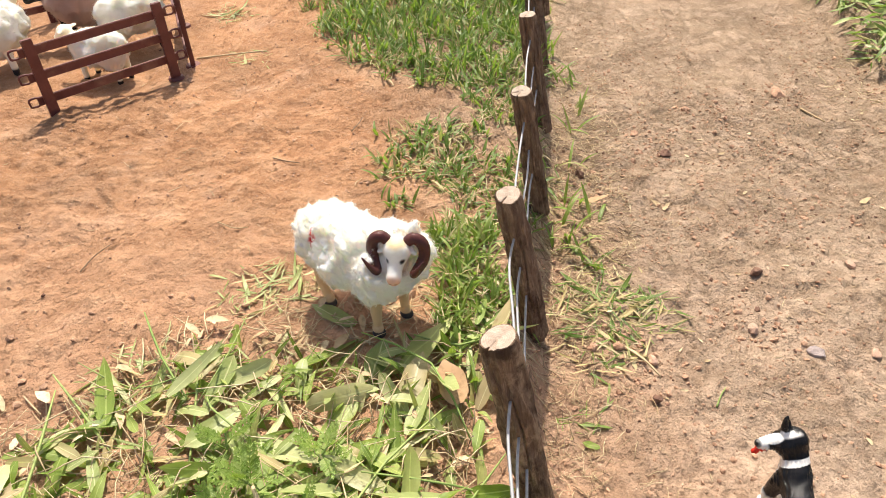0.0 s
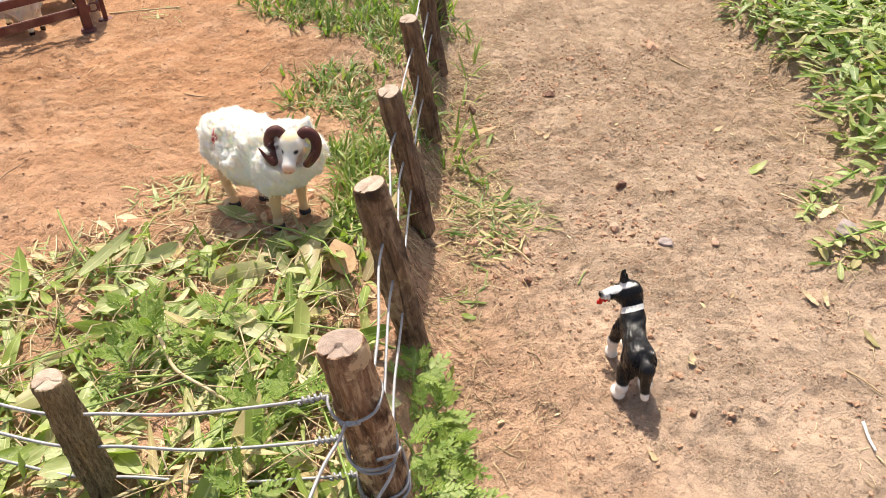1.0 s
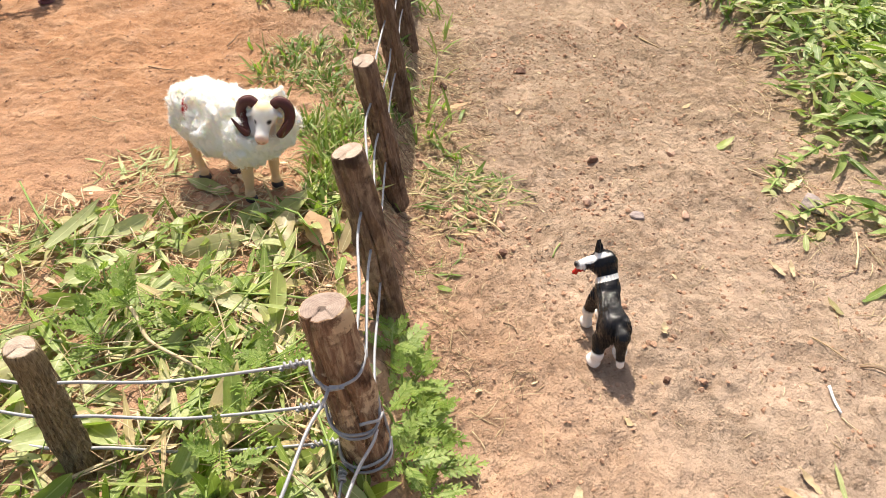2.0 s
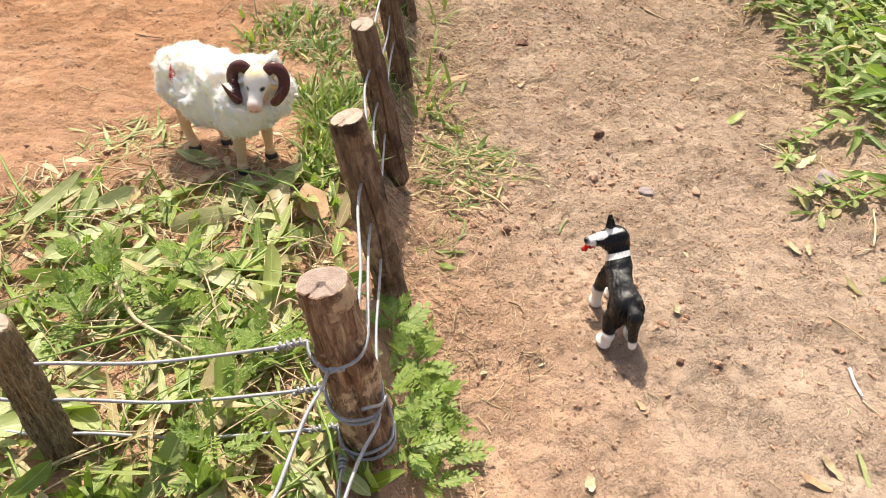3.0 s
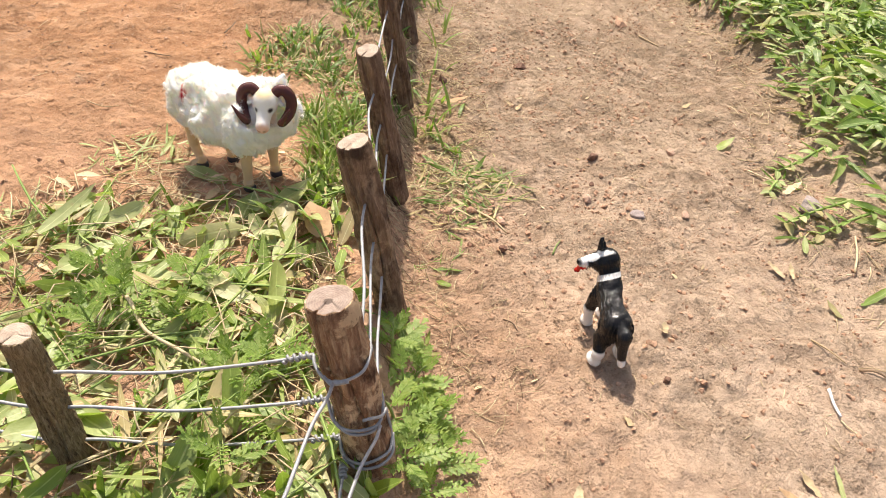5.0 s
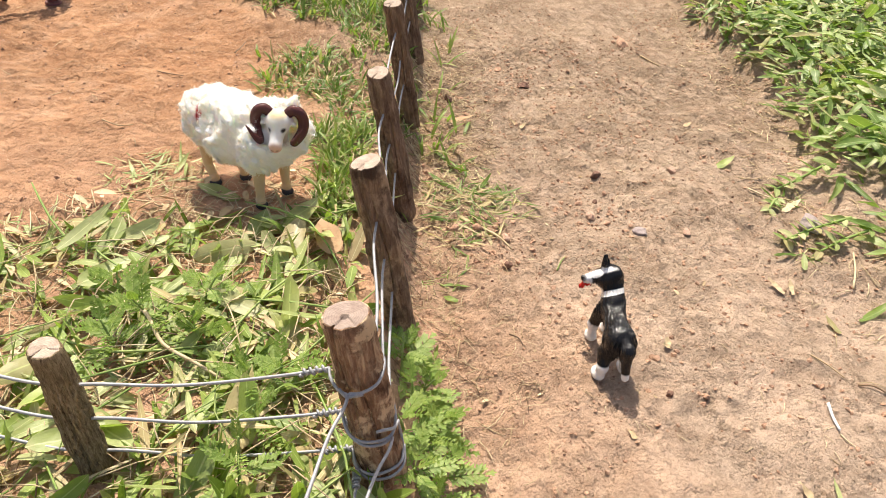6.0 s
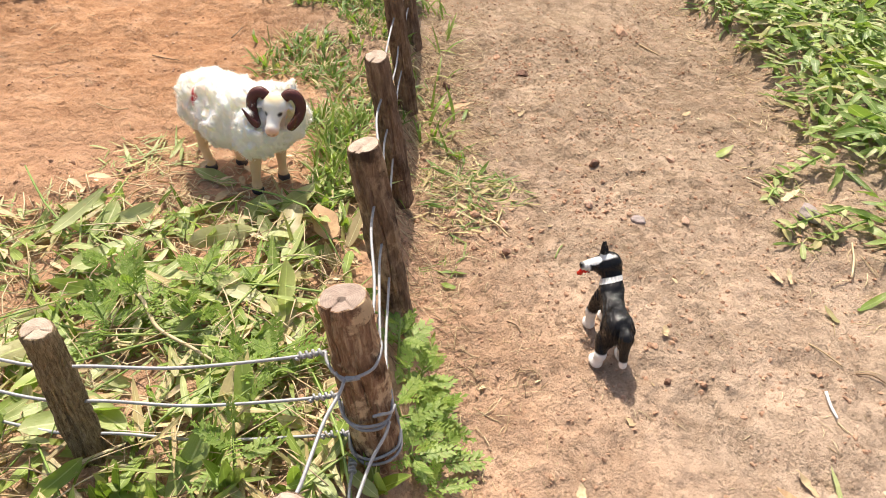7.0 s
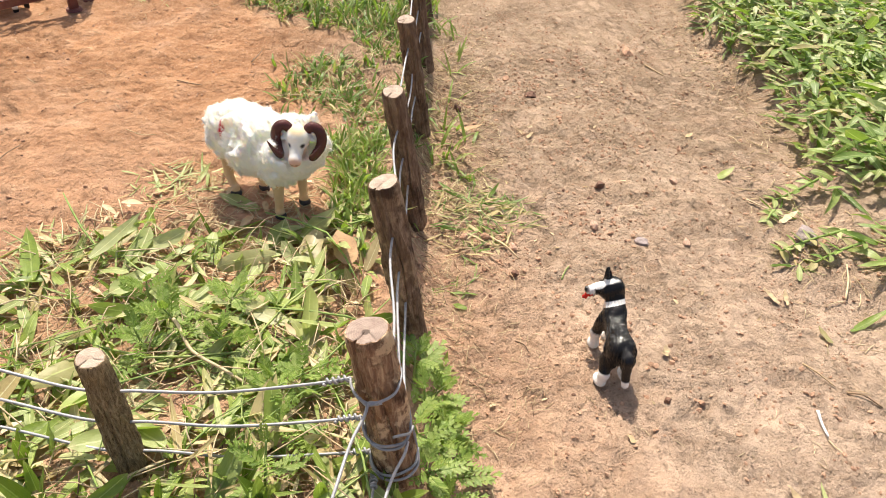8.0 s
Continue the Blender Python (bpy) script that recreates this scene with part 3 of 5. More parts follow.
    col = coloured(np.tile(black, (len(v), 1)),
        ((np.abs(collar) < 0.0020).astype(float) * (up > 0.03), white),
        (near(v, (0.031, 0.005, 0.037), (0.009, 0.008, 0.0125)), white),
        (1 - step01(up + 0.10 * (v[:, 0] + 0.02), 0.0135, 0.0150), white),
        (near(v, (0.0200, 0.0075, 0.012), (0.007, 0.0060, 0.0080)), white), (near(v, (0.0265, -0.007, 0.012), (0.006, 0.0055, 0.0075)), white),
        (near(v, (-0.0378, -0.0002, 0.0165), (0.008, 0.006, 0.0058)), white),
        (1 - step01(np.linalg.norm(snout, axis=1), 0.93, 1.05), white),
        (near(v, (0.0300, 0.0168, 0.0518), (0.0058, 0.0042, 0.0052)), white),
        (near(v, (0.0310, 0.0020, 0.0608), (0.0024, 0.0075, 0.0034)), white),
        (step01(up, 0.0614, 0.0620), black),
        (near(v, (0.0300, 0.0198, 0.0538), (0.0029, 0.0025, 0.0027)), black),
        (near(v, (0.0299, 0.0180, 0.0474), (0.0038, 0.0050, 0.0034)), (0.66, 0.03, 0.02)),
        (near(v, (0.0262, 0.0085, 0.0552), (0.0014, 0.0016, 0.0014)), (0.05, 0.03, 0.02)))
    return mesh_of("dog_figurine", v, f, GLOSS, paint=col)


def fibres(rng, v, f, count, length, keep):
    """Short hairs standing on a surface, as slim triangles."""
    a, b, c = v[f[:, 0]], v[f[:, 1]], v[f[:, 2]]
    n = np.cross(b - a, c - a)
    n /= np.linalg.norm(n, axis=1)[:, None] + 1e-12
    mid = (a + c) / 2
    pick = rng.choice(np.flatnonzero(keep(mid)), count)
    base = mid[pick] + rng.normal(0, 0.0005, (count, 3))
    way = n[pick] * 0.6 + rng.normal(0, 0.8, (count, 3))
    way /= np.linalg.norm(way, axis=1)[:, None]
    tip = base + way * rng.uniform(0.3, 1.0, (count, 1)) * length
    bow = (base + tip) / 2 + rng.normal(0, 0.12 * length, (count, 3))
    side = np.cross(way, rng.normal(0, 1, (count, 3)))
    side *= 0.00011 / (np.linalg.norm(side, axis=1)[:, None] + 1e-12)
    verts = np.stack([base - side, base + side, bow + side * 0.8, bow - side * 0.8, tip], 1).reshape(-1, 3)
    k = np.arange(count)[:, None] * 5
    return verts, (k + [0, 1, 2, 3]).tolist() + (k + [3, 2, 4]).tolist()


def ram_mesh():
    """Woolly ram figurine with curled horns: x ahead, y to its left, hooves on z = 0."""
    rng = np.random.default_rng(4)
    head, ahead = np.array((0.0427, 0.0043, 0.0755)), np.array((0.451, -0.707, -0.545))
    ahead /= np.linalg.norm(ahead)
    side = np.cross((0, 0, 1), ahead)
    side /= np.linalg.norm(side)
    over = np.cross(ahead, side)
    H = lambda a, s, u: head + a * ahead + s * side + u * over

    def wool(p):
        trunk = blend([
            egg(p, (-0.0235, 0.000, 0.0590), (0.0285, 0.0250, 0.0225)), egg(p, (0.002, 0.0, 0.0570), (0.030, 0.0255, 0.0240)),
            egg(p, (-0.034, 0.0, 0.0530), (0.017, 0.022, 0.0190)), egg(p, (0.004, -0.004, 0.0450), (0.022, 0.0190, 0.0160)),
        ], 0.008)
        chest = blend([
            egg(p, (0.033, -0.001, 0.0540), (0.0185, 0.0235, 0.0200)), egg(p, (0.029, -0.011, 0.0515), (0.0170, 0.0140, 0.0170)),
            egg(p, (0.034, 0.016, 0.0560), (0.0200, 0.0235, 0.0215)), egg(p, (0.026, 0.008, 0.0680), (0.0180, 0.0200, 0.0130)),
            rod(p, (0.039, 0.013, 0.0710), (0.0465, 0.0185, 0.0915), 0.0085, 0.0024),
        ], 0.006)
        soft = lump3(p, 62, 8)
        tuft = np.abs(lump3(p, 150, 9))
        lock = np.abs(lump3(p, 330, 12))
        coat = np.maximum(blend([trunk, chest], 0.003), -egg(p, H(0.0075, 0, 0.0), (0.0185, 0.0225, 0.0135)))
        return coat + 0.0024 * soft - 0.0042 * (tuft - 0.2) - 0.0018 * (lock - 0.2)

    def bare(p):
        legs = []
        for x, y, tx, ty in ((0.0325, -0.0140, 0.033, -0.0135), (0.0340, 0.0140, 0.033, 0.014), (-0.0210, -0.0150, -0.0275, -0.0140), (-0.0085, 0.0070, -0.0200, 0.0100)):
            back = tx < 0
            knee = (tx * 0.5 + x * 0.5 - (0.0030 if back else 0.0), ty * 0.5 + y * 0.5, 0.0190)
            legs += [rod(p, (tx, ty, 0.045), knee, 0.0062, 0.0040), rod(p, knee, (x, y, 0.0070), 0.0038, 0.0034), egg(p, (x + 0.0008, y - 0.0006, 0.0075), (0.0044, 0.0042, 0.0040)), egg(p, (x + 0.0016, y - 0.0006, 0.0032), (0.0056, 0.0048, 0.0038))]
        face = blend([egg(p, H(0.002, 0, 0.0030), (0.0100, 0.0088, 0.0092)), rod(p, H(0.006, 0, 0.0022), H(0.0205, 0, 0.0002), 0.0068, 0.0044), egg(p, H(0.0215, 0, -0.0002), (0.0048, 0.0048, 0.0046)), rod(p, H(-0.004, 0, -0.004), (0.036, 0.002, 0.060), 0.0080, 0.0120)], 0.003)
        ears = [rod(p, H(-0.001, s * 0.008, 0.001), H(0.003, s * 0.0125, 0.0015), 0.0024, 0.0016) for s in (1, -1)]
        return blend([np.minimum.reduce(legs), face, *ears], 0.002)

    form = lambda p: blend([wool(p), bare(p)], 0.0018)
    v, f = surface(form, (-0.062, -0.036, -0.001), (0.072, 0.048, 0.100), 0.0009)
    woolly = step01(bare(v) - wool(v), -0.0002, 0.0012)
    tan = (0.64, 0.46, 0.28)
    col = np.tile((0.94, 0.905, 0.81), (len(v), 1))
    facew = (1 - woolly)
    leg = facew * (1 - step01(v[:, 2], 0.044, 0.050))
    col = coloured(col, (facew * 1.0, (0.86, 0.81, 0.74)), (leg, tan), (leg * (1 - step01(v[:, 2], 0.0056, 0.0068)), (0.035, 0.03, 0.035)),
        (near(v, H(0.0255, 0, 0.0005), (0.0058, 0.0062, 0.0058), 0.002), (0.72, 0.43, 0.33)),
        (near(v, H(-0.002, 0, 0.0115), (0.0085, 0.0080, 0.0050), 0.002) * 0.85, (0.72, 0.55, 0.28)),
        *[(near(v, H(0.0115, s * 0.0066, 0.0062), (0.0030, 0.0026, 0.0020), 0.0006), (0.02, 0.015, 0.012)) for s in (1, -1)],
        (near(v, H(0.0255, 0, -0.0040), (0.0040, 0.0046, 0.0008), 0.0005) * 0.7, (0.22, 0.09, 0.06)),
        *[(near(v, H(0.0258, s * 0.0019, 0.0008), (0.0014, 0.0010, 0.0008), 0.0005) * 0.8, (0.25, 0.10, 0.07)) for s in (1, -1)],
        (near(v, H(0.010, 0, -0.009), (0.009, 0.009, 0.006), 0.002) * 0.7, (0.60, 0.42, 0.27)),
        (near(v, (-0.0205, -0.0195, 0.0680), (0.0026, 0.0100, 0.0050), 0.0010), (0.62, 0.05, 0.05)),
        (near(v, (-0.0225, -0.0195, 0.0735), (0.0014, 0.0100, 0.0030), 0.0008), (0.55, 0.03, 0.04)),
        (near(v, (-0.0195, -0.0195, 0.0630), (0.0018, 0.0100, 0.0024), 0.0010) * 0.6, (0.55, 0.25, 0.14)))
    sets = [(v, f.tolist(), col, [0 if w > 0.5 else 1 for w in woolly[f[:, 0]]])]
    keep = lambda p: (bare(p) - wool(p)) > 0.001
    fv, ff = fibres(rng, v, f, 30000, 0.0030, keep)
    sets.append((fv, ff, np.tile((0.94, 0.91, 0.83), (len(fv), 1)), [3] * len(ff)))
    curl = smooth_line([(-0.0040, 0.0070, 0.0055), (-0.0058, 0.0110, 0.0078), (-0.0046, 0.0160, 0.0060), (-0.0008, 0.0186, 0.0004), (0.0055, 0.0176, -0.0046), (0.0130, 0.0142, -0.0046), (0.0172, 0.0132, -0.0006), (0.0160, 0.0166, 0.0056), (0.0120, 0.0212, 0.0125)], 5)
    for s in (1, -1):
        line = np.array([H(a, s * b, c) for a, b, c in curl])
        turn = np.linspace(0, 1, len(line))
        ridge = 1 + 0.03 * np.sin(turn * 110)
        hv, hf, _ = tube(line, (0.0041 * (0.86 + 0.5 * turn * (1 - turn)) * (1 - turn**3.2) + 0.0005) * ridge, 12)
        sets.append((hv, hf, np.tile((0.095, 0.030, 0.026), (len(hv), 1)), [2] * len(hf)))
    n, vs, fs, cs, ss = 0, [], [], [], []
    for a, b, c, d in sets:
        vs.append(a), cs.append(c), ss.extend(d)
        fs.extend([[i + n for i in q] for q in b])
        n += len(a)
    return mesh_of("ram_figurine", np.concatenate(vs), fs, [WOOL, TOY, GLOSS, FLEECE], slots=ss, paint=np.concatenate(cs))


def sheep_mesh(name, fleece, face, seed):
    """Small woolly sheep figurine."""
    def wool(p):
        return blend([egg(p, (-0.010, 0, 0.040), (0.026, 0.024, 0.023)), egg(p, (0.012, 0, 0.041), (0.024, 0.023, 0.023))], 0.008) + 0.0030 * lump3(p, 100, seed) + 0.0016 * lump3(p, 220, seed + 3)

    def bare(p):
        legs = [rod(p, (x, y, 0.030), (x, y, 0.002), 0.0040, 0.0032) for x in (0.022, -0.024) for y in (0.010, -0.010)]
        face_ = blend([egg(p, (0.040, 0, 0.056), (0.009, 0.008, 0.009)), rod(p, (0.044, 0, 0.054), (0.054, 0, 0.048), 0.0066, 0.0040)], 0.004)
        ears = [rod(p, (0.038, s * 0.006, 0.060), (0.036, s * 0.014, 0.060), 0.0024, 0.0018) for s in (1, -1)]
        return blend([np.minimum.reduce(legs), face_, *ears], 0.002)
    v, f = surface(lambda p: blend([wool(p), bare(p)], 0.002), (-0.050, -0.032, -0.003), (0.062, 0.032, 0.072), 0.0016)
    skin = 1 - step01(bare(v) - wool(v), -0.0002, 0.0012)
    col = coloured(np.tile(fleece, (len(v), 1)), (skin, face), (1 - step01(v[:, 2], 0.006, 0.008), (0.03, 0.025, 0.025)))
    fv, ff = fibres(np.random.default_rng(seed), v, f, 7000, 0.0034, lambda p: (bare(p) - wool(p)) > 0.001)
    return mesh_of(name, np.concatenate([v, fv]), f.tolist() + [[i + len(v) for i in q] for q in ff], WOOL, paint=np.concatenate([col, np.tile(fleece, (len(fv), 1))]))


tagged(piece("dog_figurine", dog_mesh(), m=pose(0.198, 0.2425, on_ground(0.198, 0.2425, -0.0006), 0, 0, 90)),
       "glossy black and white plastic collie toy standing on bare soil", "toy dog")
RAM = (-0.083, 0.407)
tagged(piece("ram_figurine", ram_mesh(), m=pose(*RAM, 0.0470, 0, 0, -40)),
       "white woolly toy ram with curled brown horns on the grass edge", "toy sheep")

FLOCK = [
    ("white", (-0.478, 0.872), 165, 1.12), ("white", (-0.468, 0.965), 35, 1.3),
    ("dark", (-0.545, 0.995), 190, 1.35), ("white", (-0.628, 0.915), 100, 1.35),
]
kinds = {
    "white": (sheep_mesh("sheep_figurine", (0.82, 0.79, 0.70), (0.80, 0.74, 0.62), 50), "white woolly toy sheep in the brown toy pen"),
    "dark": (sheep_mesh("sheep_figurine", (0.46, 0.30, 0.24), (0.02, 0.02, 0.022), 60), "brown woolly toy sheep with a black face in the pen"),
}
for kind, at, yaw, size in FLOCK:
    me, label = kinds[kind]
    ob = piece("sheep_figurine", me, m=pose(*at, on_ground(*at), 0, 0, yaw) @ Matrix.Scale(size, 4))
    tagged(ob, label, "toy sheep", "sheep in the pen")


# ---- toy pen ----
def bar(a, b, wide, thick, bevel=0.0008):
    """A squared bar from a to b with eased edges: verts and faces."""
    bm = bmesh.new()
    a, b = Vector(a), Vector(b)
    bmesh.ops.create_cube(bm, size=1)
    bmesh.ops.scale(bm, vec=(wide, thick, (b - a).length), verts=bm.verts)
    bmesh.ops.bevel(bm, geom=bm.edges[:], offset=bevel, segments=2, affect="EDGES")
    bmesh.ops.transform(bm, matrix=Matrix.Translation((a + b) / 2) @ (b - a).to_track_quat("Z", "Y").to_matrix().to_4x4(), verts=bm.verts)
    me = bpy.data.meshes.new("bar")
    bm.to_mesh(me)
    bm.free()
    me.materials.append(PEN)
    return me


def pen_panel(long):
    """A fence panel along +x: two posts with round feet, three rails with loops at their ends."""
    top = new("pen_panel")
    for x in (0.012, long - 0.012):
        post = piece("post", bar((x, 0, 0.001), (x, 0, 0.100), 0.0120, 0.0062), top)
        bm = bmesh.new()
        bmesh.ops.create_cone(bm, cap_ends=True, segments=20, radius1=0.0105, radius2=0.0090, depth=0.003)
        bmesh.ops.translate(bm, vec=(x, 0, 0.0015), verts=bm.verts)
        me = bpy.data.meshes.new("foot")
        bm.to_mesh(me)
        bm.free()
        me.materials.append(PEN)
        piece("foot", me, post)
    for z in (0.026, 0.055, 0.085):
        rail = piece("rail", bar((0.0, 0.0045, z), (long, 0.0045, z), 0.0038, 0.0105), top)
        for x in (-0.004, long + 0.004):
            ring = smooth_line([(x - 0.005, 0.0045, z - 0.0045), (x + 0.005, 0.0045, z - 0.0045), (x + 0.005, 0.0045, z + 0.0045), (x - 0.005, 0.0045, z + 0.0045), (x - 0.005, 0.0045, z - 0.0045)], 3)
            v, f, u = tube(ring, 0.0013, 6)
            piece("loop", mesh_of("loop", v, f, PEN), rail)
    return tagged(top, "red-brown plastic toy fence panel standing on bare soil", "toy fence", "panels of the pen")


panel = pen_panel(0.178)
panel.matrix_basis = pose(-0.503, 0.748, on_ground(-0.45, 0.81) - 0.0005, 0, 0, 44)
copy_thing(panel, pose(-0.369, 0.893, on_ground(-0.37, 0.92) - 0.0005, 0, 0, 112))
copy_thing(panel, pose(-0.78, 0.98, on_ground(-0.7, 1.05) - 0.0005, 0, 0, 38))
copy_thing(panel, pose(-0.62, 1.105, on_ground(-0.6, 1.1) - 0.0005, 0, 0, 38))


# ---- fence posts ----
def post_thing(top, foot, r_top, r_foot, bark, end, seed, label):
    furrowed = bark is ROUGH_BARK
    top, foot = Vector(top), Vector(foot)
    foot = foot + (foot - top).normalized() * 0.022
    long = (top - foot).length
    rng = np.random.default_rng(seed)
    m = Matrix.Translation(foot) @ (top - foot).to_track_quat("Z", "Y").to_matrix().to_4x4()
    face = m.to_3x3().inverted() @ Vector((-0.2, -1.0, 0.2))
    road = math.atan2(face.y, face.x) % (2 * math.pi)
    sides, rings = (110, 150) if furrowed else (120, 100)
    a = np.linspace(0, 2 * np.pi, sides, endpoint=False)
    off = lambda d: (d + math.pi) % (2 * math.pi) - math.pi
    oval = 1 + 0.05 * np.cos(2 * a + seed) + 0.025 * np.cos(3 * a + 2 * seed)
    vs = []
    for i in range(rings + 1):
        t = i / rings
        r = r_foot + (r_top - r_foot) * t
        rough = 0.00055 * fbm(a * 3.2, np.full(sides, t * 9.0), 1.0, seed, 4) + 0.0010 * lattice(a * 0.9, np.full(sides, t * 4.5), seed + 9)
        if furrowed:
            rough = rough - 0.0011 * np.clip(np.abs(fbm(a * 11.0 / 6.2832 * 6, np.full(sides, t * 20.0), 1.0, seed + 31, 2)) * -2.2 + 0.9, 0, 1)
        elif t > 0.25:
            rough = rough + 0.0009 * np.clip(fbm(a * 2.0, np.full(sides, t * 7.0), 1.0, seed + 33, 3) * 3, -0.5, 0.5)
        # a long drying crack
        gap = 0.0026 * np.exp(-((off(a - road + 0.45 - 0.10 * math.sin(9 * t + seed)) / 0.06) ** 2)) * max(0.0, min(1.0, 4 * (t - 0.42)))
        gap = gap + 0.0022 * np.exp(-((off(a - road - 0.30 - 0.10 * math.sin(11 * t + seed)) / 0.05) ** 2)) * max(0.0, min(1.0, 6 * (t - 0.25), 6 * (0.85 - t)))
        if bark is WORN:
            # the bark has come away below an uneven edge
            gap = gap + 0.0009 * np.clip((0.56 + 0.10 * lattice(a * 1.6, np.full(sides, 3.5), seed + 40) - t) * 40, 0, 1)
        ease = 0.0007 * max(0.0, (t - 0.985) / 0.015)
        rr = r * oval + rough * (1.0 - 0.75 * max(0.0, min(1.0, (t - 0.90) / 0.07))) - gap - ease
        bend = 0.0016 * math.sin(2.2 * t + seed)
        vs.append(np.c_[rr * np.cos(a) + bend, rr * np.sin(a), np.full(sides, t * long)])
    fs = [[i * sides + j, i * sides + (j + 1) % sides, (i + 1) * sides + (j + 1) % sides, (i + 1) * sides + j] for i in range(rings) for j in range(sides)]
    fs.append(list(range(sides))[::-1])
    thing = new("fence_post")
    thing.matrix_basis = m
    piece("trunk", mesh_of("trunk", np.concatenate(vs), fs, bark), thing)
    rim = vs[-1]
    centre = np.r_[rim[:, :2].mean(0), long]
    cv, cf = [], []
    rims = (1.0, 0.93, 0.80, 0.64, 0.47, 0.31, 0.15)
    levels = len(rims)
    for k, s in enumerate(rims):
        ring = centre + (rim - centre) * s
        ring[:, 2] = long + 0.0004 * lattice(ring[:, 0] * 260 + 5, ring[:, 1] * 260, seed + 20) * (k > 0) + (0.0002 if k else 0.0)
        split = np.exp(-((off(a - road + 0.45) / 0.09) ** 2)) + np.exp(-(((a - 1.2 - seed) % 6.28 - 3.14) / 0.10) ** 2)
        ring[:, 2] -= 0.0008 * split * (0.2 < s < 1.0)
        cv.append(ring)
    cv.append(centre[None] - [0, 0, 0.0006])
    for k in range(levels - 1):
        cf += [[k * sides + j, k * sides + (j + 1) % sides, (k + 1) * sides + (j + 1) % sides, (k + 1) * sides + j] for j in range(sides)]
    cf += [[(levels - 1) * sides + j, (levels - 1) * sides + (j + 1) % sides, levels * sides] for j in range(sides)]
    piece("cut_face", mesh_of("cut_face", np.concatenate(cv), cf, [end, bark], slots=[1] * sides + [0] * (len(cf) - sides)), thing, label="sawn end grain with drying cracks")
    return tagged(thing, label, "fence post", "posts of the branch fence")


#        top                     foot                    radii          bark
POSTS = [
    ((0.095, 1.09, 0.150), (0.112, 1.095, 0.036), 0.0100, 0.0105, BARK, END_PALE, 3, "brown branch fence post half hidden in grass"),
    ((0.076, 0.905, 0.150), (0.094, 0.905, 0.036), 0.0100, 0.0105, BARK, END_PALE, 4, "brown branch fence post half hidden in grass"),
    ((0.063, 0.735, 0.152), (0.082, 0.735, 0.036), 0.0095, 0.0105, BARK, END_PALE, 5, "brown branch fence post beside green grass"),
    ((0.045, 0.554, 0.155), (0.066, 0.572, 0.036), 0.0092, 0.0100, BARK, END_PALE, 6, "dark brown branch fence post with a pale sawn top"),
    ((0.028, 0.394, 0.159), (0.050, 0.408, 0.036), 0.0096, 0.0105, BARK, END_PALE, 7, "dark brown branch fence post with a long crack"),
    ((0.017, 0.255, 0.165), (0.042, 0.252, 0.030), 0.0102, 0.0112, WORN, END_PALE, 8, "brown branch fence post with a pale sawn top"),
    ((0.0055, 0.1275, 0.160), (0.0275, 0.120, 0.034), 0.0118, 0.0128, PEELED, END_BROWN, 9, "peeling brown corner post wrapped with wire"),
    ((-0.1335, 0.128, 0.143), (-0.1315, 0.127, 0.045), 0.0083, 0.0092, ROUGH_BARK, END_PALE, 10, "grey-brown branch post with furrowed bark"),
    ((-0.013, 0.022, 0.158), (0.008, 0.015, 0.040), 0.0100, 0.0110, BARK, END_PALE, 12, "brown branch fence post with a pale sawn top"),
    ((-0.283, 0.168, 0.139), (-0.285, 0.166, 0.045), 0.0094, 0.0100, ROUGH_BARK, END_PALE, 13, "grey-brown branch post with furrowed bark"),
]
for spec in POSTS:
    post_thing(*spec)


def on_post(n, z, out=0.0, way=(0, 0, 0)):
    """A point on post n's axis at height z, pushed out that way."""
    a, b = np.array(POSTS[n][1]), np.array(POSTS[n][0])
    t = (z - a[2]) / (b[2] - a[2])
    return a + t * (b - a) + out * np.array(way, float)


# ---- wires ----
R_WIRE = 0.00088
wire_rng = np.random.default_rng(17)


def coil(a, b, radius, turns, per=10):
    """A helix round the line from a to b."""
    a, b = np.array(a, float), np.array(b, float)
    w = (b - a) / np.linalg.norm(b - a)
    s = np.cross(w, (0.2, 0.3, 0.9))
    s /= np.linalg.norm(s)
    u = np.cross(w, s)
    t = np.linspace(0, 1, int(turns * per) + 1)[:, None]
    g = t * turns * 2 * np.pi
    return a + (b - a) * t + radius * (np.cos(g) * s + np.sin(g) * u)


def wire_mesh(line, r=R_WIRE):
    v, f, u = tube(line, r, 8)
    return mesh_of("wire", v, f, WIRE)


def bound(n, turns, gap=0.0011, per=6):
    """A strand bent round post n through (degrees from the front towards +x, height) places."""
    r = POSTS[n][2] * 1.06 + gap
    return smooth_line([on_post(n, z, r, (math.sin(radians(a)), -math.cos(radians(a)), 0)) for a, z in turns], per)


def knotted(a, b, radius, turns):
    """An uneven twist of a wire's end round its own strand."""
    line = coil(a, b, radius, turns, 12)
    t = np.linspace(0, 1, len(line))[:, None]
    axis = np.array(a) + (np.array(b) - np.array(a)) * t
    return axis + (line - axis) * (0.75 + 0.45 * np.abs(np.sin(7.3 * t + 1.0)))


